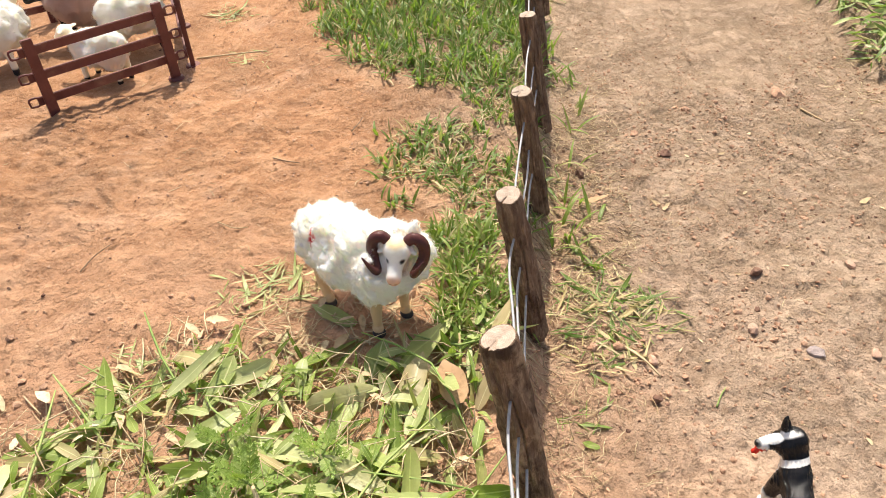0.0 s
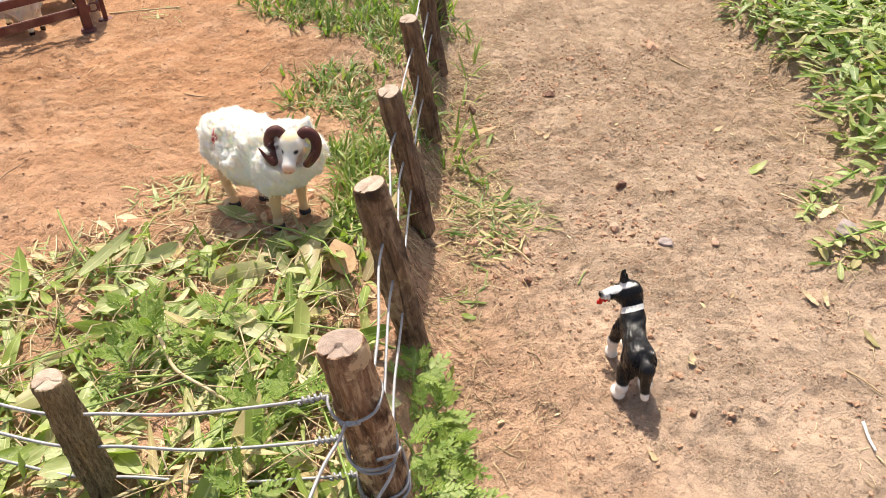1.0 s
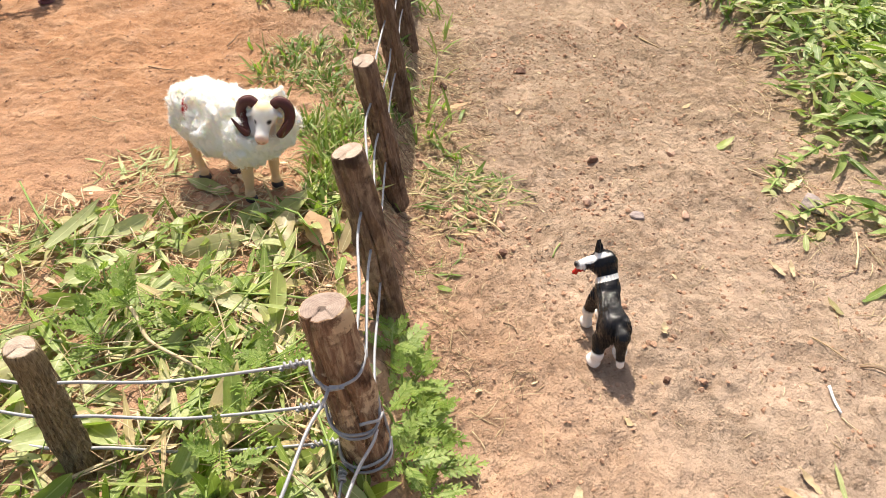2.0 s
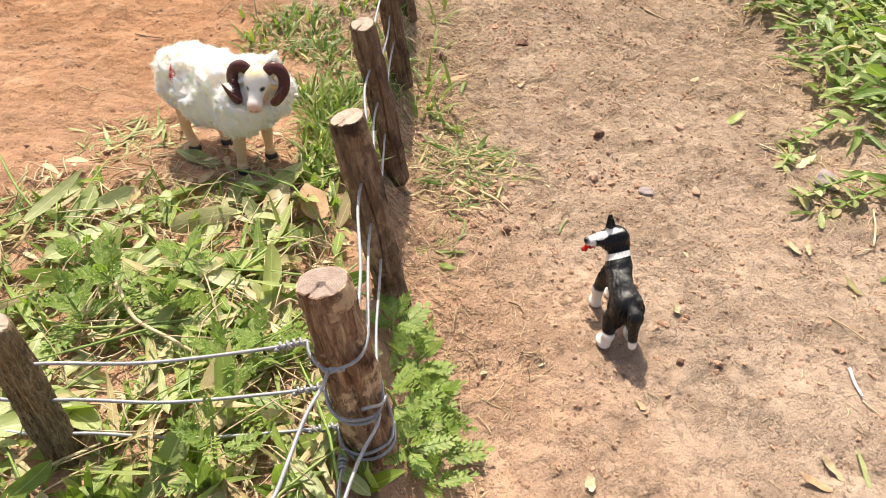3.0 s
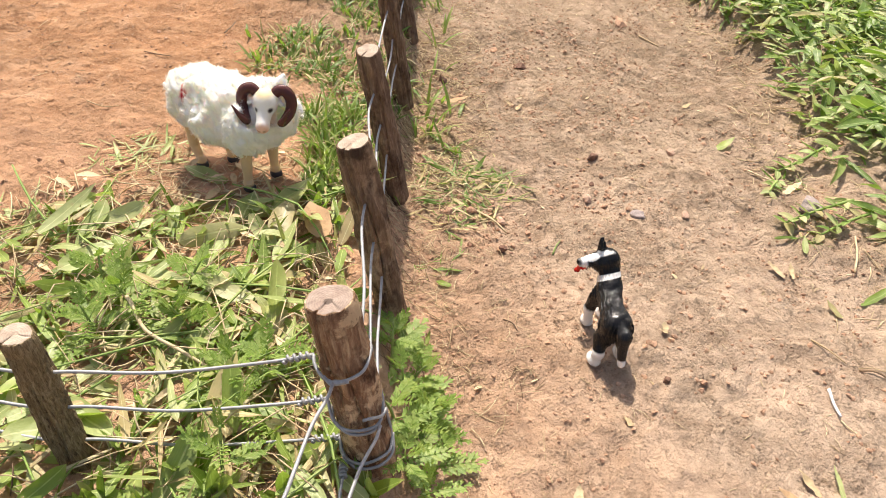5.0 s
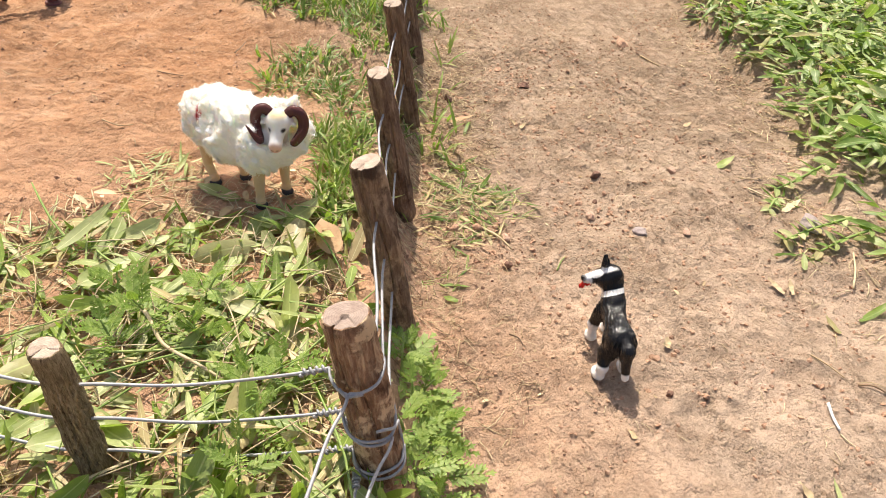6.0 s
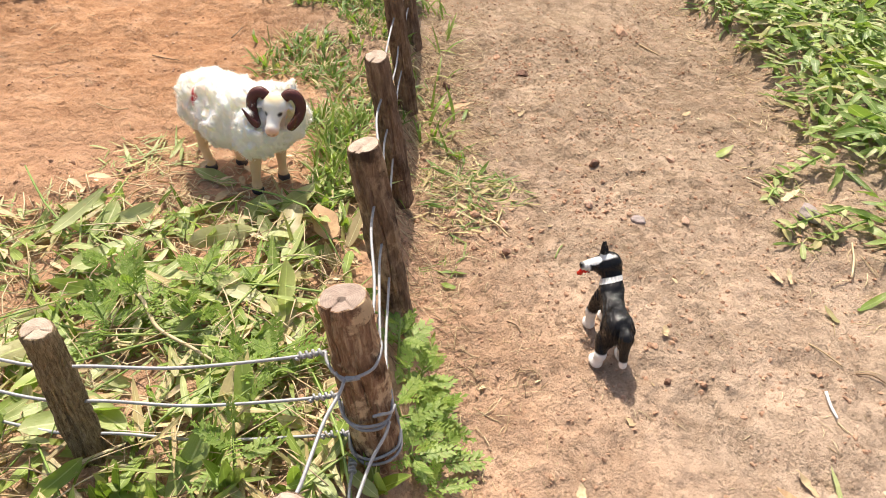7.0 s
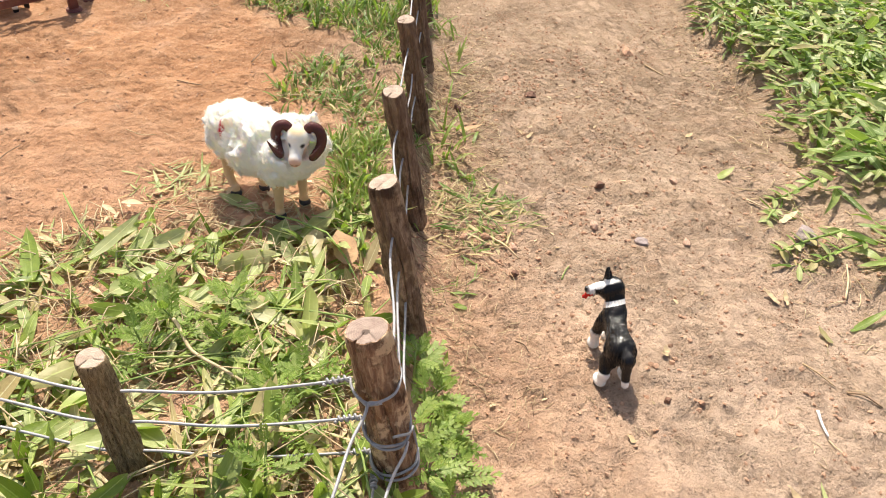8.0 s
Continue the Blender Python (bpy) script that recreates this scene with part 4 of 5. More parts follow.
CORNER = 6
HOLES = (0.127, 0.098, 0.070)
FROM_BACK = (
    [(135, 0.1310), (110, 0.1300), (90, 0.1286), (45, 0.1258), (5, 0.1236), (-22, 0.1222)],
    [(130, 0.1110), (108, 0.1055), (92, 0.0975), (72, 0.0905), (45, 0.0866), (10, 0.0872), (-30, 0.0862), (-70, 0.0853), (-105, 0.0870)],
    [(125, 0.0930), (106, 0.0830), (92, 0.0680), (55, 0.0622), (-5, 0.0608), (-50, 0.0575), (-88, 0.0545), (-115, 0.0560)],
)
TO_SIDE = (
    [(-95, 0.1255), (-75, 0.1240), (-45, 0.1222), (-15, 0.1220), (8, 0.1232)],
    [(-95, 0.0945), (-60, 0.0880), (-20, 0.0850), (20, 0.0850), (48, 0.0868)],
    [(-95, 0.0645), (-70, 0.0580), (-30, 0.0560), (20, 0.0580), (62, 0.0598), (95, 0.0660)],
)
TO_NEAR = ((-22, 0.1222), (45, 0.0866), (-62, 0.0570))
NEAR_WRAP = (
    [(-40, 0.1245), (-28, 0.1212), (-12, 0.1225), (0, 0.1242)],
    [(78, 0.0905), (55, 0.0915), (32, 0.0950), (14, 0.0958)],
    [(-62, 0.0570), (-85, 0.0590), (-110, 0.0610)],
)
for k, z in enumerate(HOLES):
    # the long run, through the posts up to the corner post
    end = bound(CORNER, FROM_BACK[k])[0]
    pts = []
    for n in range(0, CORNER):
        c = on_post(n, z)
        pts += [c + [0.0, 0.004, 0.0], c - [0.0, 0.004, 0.0]]
        nxt = end if n + 1 == CORNER else on_post(n + 1, z)
        sag = wire_rng.normal(0, 0.0022, 3)
        pts.append(c * 0.72 + nxt * 0.28 + [-0.0012 + sag[0] * 0.4, 0, -0.001 + sag[2] * 0.5])
        pts.append(c * 0.3 + nxt * 0.7 + [-0.0004 + sag[1] * 0.4, 0, 0.0005])
    pts.append(end)
    thing = new("fence_wire")
    piece("strand", wire_mesh(smooth_line(pts, 6)), thing)
    piece("wrap", wire_mesh(bound(CORNER, FROM_BACK[k])), thing, label="grey wire wound round the corner post")
    tagged(thing, "grey galvanised wire strand threaded through the branch posts", "wire", "fence wires")
    # the near run, on from the corner post
    start = bound(CORNER, [TO_NEAR[k], TO_NEAR[k]], 0.0026)[0]
    nxt = on_post(8, z + 0.001) + [(-0.012, 0.0, 0.004)[k], 0.0, 0.0]
    line = smooth_line([start, start * 0.92 + nxt * 0.08 + [0, -0.002, 0.001], start * 0.7 + nxt * 0.3 + [-0.001, 0, 0.002], start * 0.35 + nxt * 0.65 + [0, 0, 0.002], nxt, nxt + [-0.004, -0.12, 0.0]], 8)
    thing = new("fence_wire")
    piece("strand", wire_mesh(line), thing)
    piece("wrap", wire_mesh(bound(CORNER, NEAR_WRAP[k], 0.0024)), thing, label="grey wire wound round the corner post")
    if k == 2:
        piece("twist", wire_mesh(knotted(line[1], line[10], 0.0016, 5), 0.0008), thing, label="wire end twisted round its own strand")
    tagged(thing, "grey galvanised wire strand tied to the corner post", "wire", "fence wires")
    # the side run
    a = on_post(CORNER, TO_SIDE[k][0][1], 0.0142, (-0.97, 0.10, 0))
    b, c = on_post(7, z - (0.0085, 0.0055, 0.0042)[k]), on_post(9, z - 0.006)
    thing = new("fence_wire")
    piece("strand", wire_mesh(smooth_line([a, a * 0.82 + b * 0.18 + [0, 0, -0.0035], a * 0.45 + b * 0.55 + [0, 0, -0.0062], b + [0.02, 0, -0.0008], b - [0.014, -0.002, 0], b * 0.5 + c * 0.5 + [0, 0, 0.002], c, c - [0.2, -0.05, 0]], 8)), thing)
    w = (b - a) / np.linalg.norm(b - a)
    piece("twist", wire_mesh(knotted(a + w * 0.001, a + w * 0.015 + [0, 0, -0.0026], 0.0014, 4.5), 0.0008), thing, label="wire end twisted round its own strand")
    piece("loop", wire_mesh(bound(CORNER, TO_SIDE[k], 0.0018)), thing, label="wire loop round the corner post")
    tagged(thing, "grey galvanised wire strand threaded through a furrowed post", "wire", "fence wires")


# ---- broad leaves ----
def leaf_shapes(rng, count, lo, hi, wide):
    out = []
    for _ in range(count):
        ln = rng.uniform(lo, hi)
        out.append(blade(rng, ln, ln * rng.uniform(*wide), rng.uniform(-1.1, 0.6), rng.uniform(-0.3, 0.45), rng.uniform(-1.0, 1.0), rng.uniform(0.4, 0.85), 8, 2, rng.uniform(0, 0.32)))
    return out


leaf_rng = np.random.default_rng(23)
BROAD = leaf_shapes(leaf_rng, 14, 0.026, 0.060, (0.19, 0.34))
SLIM = leaf_shapes(leaf_rng, 10, 0.030, 0.075, (0.07, 0.13))
FINE = leaf_shapes(leaf_rng, 10, 0.026, 0.065, (0.035, 0.075))
POINTED = [blade(leaf_rng, ln, ln * leaf_rng.uniform(0.15, 0.27), leaf_rng.uniform(-1.4, 0.4), leaf_rng.uniform(0.1, 0.5), leaf_rng.uniform(-0.9, 0.9), leaf_rng.uniform(0.2, 0.45), 8, 2, leaf_rng.uniform(0, 0.4)) for ln in leaf_rng.uniform(0.030, 0.062, 14)]
BROAD = BROAD[:7] + POINTED[:7]
BROAD_ME = [mesh_of("leaf", v, f, LEAF, uv=u) for v, f, u in BROAD]
HAY_ME = [mesh_of("leaf", v, f, HAY, uv=u) for v, f, u in BROAD]
VERGE_ME = [mesh_of("leaf", v, f, VERGE, uv=u) for v, f, u in POINTED + BROAD[:6]]
VERGE_PALE = [mesh_of("leaf", v, f, FADED, uv=u) for v, f, u in POINTED + BROAD[:6]]
WILT_ME = [mesh_of("leaf", v, f, FADED, uv=u) for v, f, u in BROAD]


def lying(rng, x, y, up, flat=22, scale=1.0, z=None):
    """A leaf pose on the ground: turned at random, tilted by about flat degrees."""
    base = on_ground(x, y, up) if z is None else z
    return pose(x, y, base, rng.normal(2, flat * 0.7), rng.normal(0, flat), rng.uniform(0, 360)) @ Matrix.Scale(scale, 4)


PILE_X, PILE_Y = [-0.60, -0.40, -0.30, -0.26, -0.22, -0.19, -0.12, -0.08, -0.03, 0.02, 0.06], [0.26, 0.26, 0.27, 0.30, 0.345, 0.365, 0.36, 0.40, 0.41, 0.40, 0.30]


def in_pile(x, y):
    return y < np.interp(x, PILE_X, PILE_Y) - 0.006 + 0.012 * float(lattice(np.array(x * 30), np.array(y * 30), 71))


def scatter(rng, count, box, test):
    out = []
    while len(out) < count:
        x, y = rng.uniform(box[0], box[1]), rng.uniform(box[2], box[3])
        if test(x, y):
            out.append((x, y))
    return out


def pile_ok(x, y):
    foot = np.interp(y, FOOT_Y, FOOT_X)
    return in_pile(x, y) and x < min(foot - 0.035, 0.008 + 0.10 * max(0.0, y - 0.27)) and math.hypot(x + 0.012, y - 0.316) > 0.016 and math.hypot(x - 0.02, y - 0.123) > 0.018 and math.hypot(x + 0.134, y - 0.127) > 0.014 and math.hypot((x + 0.080) / 1.25, y - 0.395) > 0.050


pile = new("cut_grass_pile")
rng = np.random.default_rng(31)
spots = scatter(rng, 290, (-0.30, 0.055, 0.06, 0.41), pile_ok)
for x, y in spots:
    stand = rng.random() < 0.08
    kind_ = rng.random()
    me = (HAY_ME if kind_ < 0.10 else WILT_ME if kind_ < 0.48 else BROAD_ME)[rng.integers(14)]
    up = rng.uniform(0.002, 0.013)
    m = lying(rng, x, y, up, 16, rng.uniform(0.55, 1.0))
    if stand:
        m = pose(x, y, on_ground(x, y, 0.001), rng.uniform(35, 75), rng.normal(0, 12), rng.uniform(0, 360)) @ Matrix.Scale(rng.uniform(0.4, 0.7), 4)
    piece("leaf", me, pile, m)
tagged(pile, "pile of freshly cut broad green grass leaves, partly wilted", "cut grass")


def stuff(name, parts, mat, label, category, smooth=True):
    v, f, u = joined(parts)
    return tagged(new(name, mesh_of(name, v, f, mat, smooth, uv=u)), label, category, kind="stuff")


more, pale, hay = [], [], []
for x, y in scatter(rng, 1000, (-0.62, 0.055, -0.02, 0.41), pile_ok):
    part_ = (BROAD if rng.random() < 0.45 else SLIM)[rng.integers(10)]
    m = lying(rng, x, y, rng.uniform(0.0, 0.010), 17, rng.uniform(0.35, 0.85))
    pick = rng.random()
    (hay if pick < 0.20 else pale if pick < 0.55 else more).append(moved(part_, m))
for x, y in scatter(rng, 170, (-0.34, 0.02, 0.03, 0.16), pile_ok):
    hay.append(moved((FINE if rng.random() < 0.6 else SLIM)[rng.integers(10)], lying(rng, x, y, rng.uniform(0.003, 0.012), 16, rng.uniform(0.5, 0.9))))
stuff("dry_grass", hay, HAY, "dry tan grass leaves lying in the pile", "cut grass")
stuff("cut_grass", more, LEAF, "cut green grass leaves lying in the pile", "cut grass")
stuff("wilted_grass", pale, FADED, "wilted pale green leaves lying in the pile", "cut grass")


# ---- living grass ----
def grass_patch(rng, count, box, test, lo, hi, wide, lean=32):
    parts = []
    shapes = [blade(rng, 1.0, rng.uniform(*wide), rng.uniform(-1.6, -0.1), 0.2, rng.uniform(-0.5, 0.5), 0.4, 5, 2) for _ in range(12)]
    for x, y in scatter(rng, count, box, test):
        ln = rng.uniform(lo, hi)
        m = pose(x, y, on_ground(x, y, -0.001), 90 - abs(rng.normal(0, lean)) - 8, rng.normal(0, 10), rng.uniform(0, 360)) @ Matrix.Scale(ln, 4)
        parts.append(moved(shapes[rng.integers(12)], m))
    return parts


def clump(px, py, scale, seed, level):
    return float(fbm(np.array(px), np.array(py), scale, seed, 2)) > level


STRIP_Y, STRIP_L, STRIP_R = [0.36, 0.45, 0.52, 0.60, 0.69, 0.72, 0.77, 0.82, 0.88, 0.94, 1.0, 1.1, 1.4], [-0.045, -0.03, -0.05, -0.085, -0.09, -0.03, 0.01, -0.06, -0.14, -0.17, -0.21, -0.23, -0.4], [0.042, 0.05, 0.06, 0.07, 0.08, 0.08, 0.085, 0.09, 0.095, 0.10, 0.10, 0.11, 0.12]


def strip_ok(x, y):
    ragged = (0.018 + 0.05 * max(0.0, y - 0.7)) * float(lattice(np.array(x * 38), np.array(y * 38), 87) + lattice(np.array(x * 95), np.array(y * 95), 88))
    return np.interp(y, STRIP_Y, STRIP_L) + ragged < x < np.interp(y, STRIP_Y, STRIP_R) and clump(x, y, 26, 81, -0.35 if y < 0.8 else -0.75) and math.hypot((x + 0.083) / 1.2, y - 0.405) > 0.042


rng = np.random.default_rng(37)
stuff("dry_grass", grass_patch(rng, 2600, (-0.4, 0.12, 0.36, 1.4), strip_ok, 0.010, 0.030, (0.05, 0.10), 62), HAY, "dry grass blades among the green grass", "grass")
stuff("grass", grass_patch(rng, 9000, (-0.4, 0.12, 0.36, 1.4), strip_ok, 0.009, 0.026, (0.08, 0.17), 52), DEEP, "short green grass growing along the branch fence", "grass")
lush = lambda x, y: strip_ok(x, y) and -0.045 < x < 0.045
stuff("grass", grass_patch(rng, 520, (-0.045, 0.045, 0.37, 0.50), lush, 0.014, 0.032, (0.07, 0.15), 48), FRESH, "lush green grass beside the toy ram", "grass")
tall = lambda x, y: 0.02 < x - (0.025 + 0.05 * y) < 0.075 and clump(x, y, 20, 83, -0.1)
dense = lambda x, y: strip_ok(x, y) and y > 0.80
stuff("grass", grass_patch(rng, 2500, (-0.3, 0.12, 0.80, 1.2), dense, 0.016, 0.042, (0.06, 0.11), 38), DEEP, "dense green grass at the back of the yard", "grass")
stuff("grass", grass_patch(rng, 120, (0.0, 0.16, 0.50, 1.3), tall, 0.025, 0.045, (0.06, 0.10), 40), FRESH, "taller green grass at the feet of the posts", "grass")
pile_blades = lambda x, y: pile_ok(x, y) and clump(x, y, 24, 85, 0.05)
stuff("grass", grass_patch(rng, 650, (-0.45, 0.055, 0.0, 0.41), pile_blades, 0.015, 0.038, (0.07, 0.13), 45), FRESH, "green grass blades growing through the cut leaves", "grass")

TUFTS = [(-0.17, 0.425, 0.032, 50), (-0.145, 0.435, 0.026, 34), (-0.25, 0.33, 0.022, 16), (-0.235, 0.35, 0.02, 14), (0.105, 0.46, 0.032, 60), (0.135, 0.44, 0.032, 64), (0.155, 0.462, 0.022, 34), (0.095, 0.425, 0.024, 36), (0.115, 0.495, 0.026, 34), (0.125, 0.40, 0.018, 20),
         (0.105, 0.385, 0.02, 14), (0.08, 0.33, 0.015, 10), (-0.30, 0.92, 0.03, 16), (-0.36, 1.08, 0.03, 40), (0.10, 0.64, 0.02, 16), (0.42, 0.36, 0.012, 8), (0.45, 0.45, 0.018, 16)]
for tx, ty, size, n in TUFTS:
    parts = []
    for _ in range(int(n * 1.7)):
        a, d = rng.uniform(0, 6.28), 1.2 * size * rng.random() ** 0.6
        x, y = tx + d * math.cos(a), ty + 0.8 * d * math.sin(a)
        m = pose(x, y, on_ground(x, y, 0.0005), rng.uniform(-4, 16), rng.normal(0, 14), rng.uniform(0, 360)) @ Matrix.Scale(rng.uniform(0.22, 0.5), 4)
        parts.append(moved((SLIM if rng.random() < 0.3 else FINE)[rng.integers(10)], m))
    v, f, u = joined(parts)
    dry_from = int(len(f) * (0.5 if 0.08 < tx < 0.3 else 0.65 if tx < -0.14 or tx > 0.08 else 0.9))
    tagged(new("grass_tuft", mesh_of("grass_tuft", v, f, [DEEP if tx > 0.08 else FADED if tx < -0.14 else FRESH, HAY], uv=u, slots=[0] * dry_from + [1] * (len(f) - dry_from))), "half-dry low grass tuft on bare soil", "grass", "grass tufts", "stuff")


# ---- verge of broad grass beyond the path ----
def verge_ok(x, y):
    return x > np.interp(y, EDGE_Y, EDGE_X) + 0.012 + 0.015 * float(lattice(np.array(x * 30), np.array(y * 30), 91)) and (y > 0.335 or x > 0.50) and not (0.398 < y < 0.452 and x < 0.60)


def drooping(rng, x, y, up, scale):
    """A leaf that hangs over towards the path."""
    return pose(x, y, on_ground(x, y, up), rng.normal(3, 15), rng.normal(0, 15), 120 + rng.normal(0, 85)) @ Matrix.Scale(scale, 4)


rng = np.random.default_rng(41)
verge = new("verge_grass")
for x, y in scatter(rng, 290, (0.45, 0.74, 0.30, 0.95), verge_ok):
    me = (VERGE_PALE if rng.random() < 0.25 else VERGE_ME)[rng.integers(20)]
    deep = min(1.0, (x - np.interp(y, EDGE_Y, EDGE_X)) / 0.07)
    piece("leaf", me, verge, drooping(rng, x, y, 0.004 + rng.uniform(0.2, 1.0) * 0.034 * deep, rng.uniform(0.5, 0.8) + rng.uniform(0.0, 0.35) * deep))
tagged(verge, "thick verge of broad green grass leaves beside the path", "grass")
more, pale = [], []
for x, y in scatter(rng, 4000, (0.44, 0.9, 0.28, 1.3), verge_ok) + scatter(rng, 2600, (0.44, 1.5, 0.1, 1.9), lambda x, y: verge_ok(x, y) and (x > 0.9 or y > 1.3 or rng.random() < 0.1)):
    deep = min(1.0, (x - np.interp(y, EDGE_Y, EDGE_X)) / 0.07)
    m = drooping(rng, x, y, rng.uniform(0.0, 0.012 + 0.018 * deep), rng.uniform(0.4, 0.7) + rng.uniform(0.0, 0.3) * deep)
    (pale if rng.random() < 0.25 else more).append(moved((POINTED if rng.random() < 0.6 else SLIM)[rng.integers(10)], m))
stuff("verge_leaves", more, VERGE, "broad green grass leaves on the verge", "grass")
stuff("verge_leaves", pale, FADED, "pale broad grass leaves on the verge", "grass")


# ---- weeds with feathery leaves ----
def feather(rng, long, pairs):
    """A divided leaf along +y: lobed leaflets in pairs on a rib."""
    bend = rng.uniform(-0.5, 0.1)
    rib = [(0, long * t, bend * long * t * t) for t in np.linspace(0, 1, 6)]
    parts = [tube(np.array(rib), np.linspace(0.0007, 0.0003, 6), 4)]
    for k in range(pairs + 1):
        t = 0.22 + 0.78 * k / pairs
        size = long * (0.36 - 0.22 * abs(t - 0.45)) * rng.uniform(0.85, 1.1)
        for s in (1, -1) if k < pairs else (0,):
            b = blade(rng, size, size * 0.30, rng.uniform(-0.4, 0.3), 0.2, 0, 0.45, 4, 2)
            turn = pose(0, long * t, bend * long * t * t, 0, 0, -s * rng.uniform(42, 58))
            parts.append(moved(b, turn))
            for lobe in (1, -1):
                c = blade(rng, size * 0.42, size * 0.2, 0.0, 0.1, 0, 0.5, 2, 2)
                parts.append(moved(c, turn @ pose(0, size * 0.45, 0, 0, 0, lobe * 50)))
    return parts


weed_rng = np.random.default_rng(53)
FEATHERS = []
for _ in range(6):
    v, f, u = joined(feather(weed_rng, weed_rng.uniform(0.026, 0.038), 6))
    FEATHERS.append(mesh_of("leaf", v, f, WEED, uv=u))
WEEDS = [(0.050, 0.196, 0.026, 7), (0.056, 0.168, 0.024, 8), (0.044, 0.224, 0.020, 6), (0.060, 0.138, 0.020, 7), (0.052, 0.148, 0.016, 6), (0.044, 0.130, 0.022, 7), (0.046, 0.180, 0.026, 7), (0.060, 0.188, 0.012, 6), (0.056, 0.118, 0.016, 6),
         (0.040, 0.206, 0.030, 7), (0.039, 0.158, 0.030, 7), (-0.052, 0.108, 0.048, 6),
         (-0.120, 0.236, 0.034, 13), (-0.140, 0.212, 0.032, 12), (-0.095, 0.255, 0.028, 10), (-0.085, 0.215, 0.030, 11), (-0.150, 0.260, 0.026, 9), (-0.060, 0.170, 0.032, 10), (-0.035, 0.185, 0.026, 9), (-0.045, 0.145, 0.024, 8)]
for x, y, tall_, n in WEEDS:
    thing = new("weed")
    thing.matrix_basis = pose(x, y, on_ground(x, y, -0.002), 0, 0, weed_rng.uniform(0, 360))
    lean = weed_rng.normal(0, 0.006, 2)
    stem = smooth_line([(0, 0, 0), (lean[0] * 0.4, lean[1] * 0.4, tall_ * 0.5), (lean[0], lean[1], tall_)], 4)
    v, f, u = tube(stem, np.linspace(0.0012, 0.0006, len(stem)), 6)
    piece("stem", mesh_of("stem", v, f, STEM, uv=u), thing)
    for k in range(n):
        t = (k + 0.5) / n
        at = stem[int(t * (len(stem) - 1))]
        m = Matrix.Translation(at) @ pose(0, 0, 0, 62 * t * t + weed_rng.normal(6, 8), weed_rng.normal(0, 10), 137.5 * k + weed_rng.normal(0, 12)) @ Matrix.Scale(1.0 - 0.5 * t, 4)
        piece("leaf", FEATHERS[weed_rng.integers(6)], thing, m)
    tagged(thing, "bright green weed with feathery divided leaves", "weed", "weeds by the fence")


# ---- upright shoots ----
def shoot(x, y, n, long, wide, lean, label, rng):
    thing = new("grass_shoot")
    thing.matrix_basis = pose(x, y, on_ground(x, y, -0.002), 0, 0, rng.uniform(0, 360))
    for k in range(n):
        ln = long * rng.uniform(0.65, 1.0)
        v, f, u = blade(rng, ln, ln * wide, rng.uniform(-0.2, 0.6), 0.3, rng.uniform(-0.3, 0.3), 0.5, 8, 2)
        m = pose(rng.normal(0, 0.002), rng.normal(0, 0.002), 0, 90 - lean * rng.uniform(0.2, 1.2), rng.normal(0, 8), 360 * k / n + rng.normal(0, 25))
        piece("blade", mesh_of("blade", v, f, FRESH, uv=u), thing, m)
    return tagged(thing, label, "grass", "upright shoots")


rng = np.random.default_rng(59)
SHOOTS = [(-0.066, 0.116, 4, 0.048, 0.24, 25), (-0.172, 0.100, 4, 0.052, 0.20, 25), (-0.115, 0.098, 4, 0.034, 0.25, 35), (-0.055, 0.098, 5, 0.036, 0.30, 45), (-0.02, 0.10, 4, 0.034, 0.28, 45),
          (0.020, 0.098, 4, 0.036, 0.28, 40), (-0.09, 0.088, 5, 0.036, 0.22, 35), (-0.012, 0.352, 6, 0.030, 0.22, 60), (0.0, 0.33, 5, 0.030, 0.20, 60), (0.066, 0.238, 4, 0.022, 0.18, 65), (-0.19, 0.13, 4, 0.036, 0.24, 40)]
for x, y, n, long, wide, lean in SHOOTS:
    shoot(x, y, n, long, wide, lean, "upright shoot of broad green grass blades", rng)


# ---- loose stems, straw, crumbs ----
def strewn(rng, count, box, test, lo, hi, r, up=0.001, flat=0.5):
    parts = []
    for x, y in scatter(rng, count, box, test):
        ln, a = rng.uniform(lo, hi), rng.uniform(0, 6.28)
        bow = rng.normal(0, 0.07 * ln, 2)
        d = np.array((math.cos(a), math.sin(a)))
        pts = []
        for t in (-0.5, 0.0, 0.5):
            q = np.array((x, y)) + d * ln * t + np.array((-d[1], d[0])) * bow[0] * (0.25 - t * t) * 4
            pts.append((q[0], q[1], on_ground(q[0], q[1], r * 0.6 + up * rng.random())))
        v, f, u = tube(smooth_line(pts, 2), r * rng.uniform(0.6, 1.3) * np.array((0.6, 1, 1, 1, 0.5)), 4)
        parts.append((v, f, u))
    return parts


rng = np.random.default_rng(61)
path_ok = lambda x, y: np.interp(y, FOOT_Y, FOOT_X) - 0.02 < x < np.interp(y, EDGE_Y, EDGE_X) + 0.06
fence_side = lambda x, y: 0.0 < x - np.interp(y, FOOT_Y, FOOT_X) + 0.03 < 0.10
right_side = lambda x, y: -0.07 < x - np.interp(y, EDGE_Y, EDGE_X) < 0.03
yard_ok = lambda x, y: x < np.interp(y, FOOT_Y, FOOT_X) - 0.06 and not in_pile(x, y)
pile_edge = lambda x, y: x < 0.04 and abs(y - np.interp(x, PILE_X, PILE_Y)) < 0.036
straws = strewn(rng, 420, (0.05, 0.6, 0.0, 1.0), path_ok, 0.003, 0.012, 0.00028)
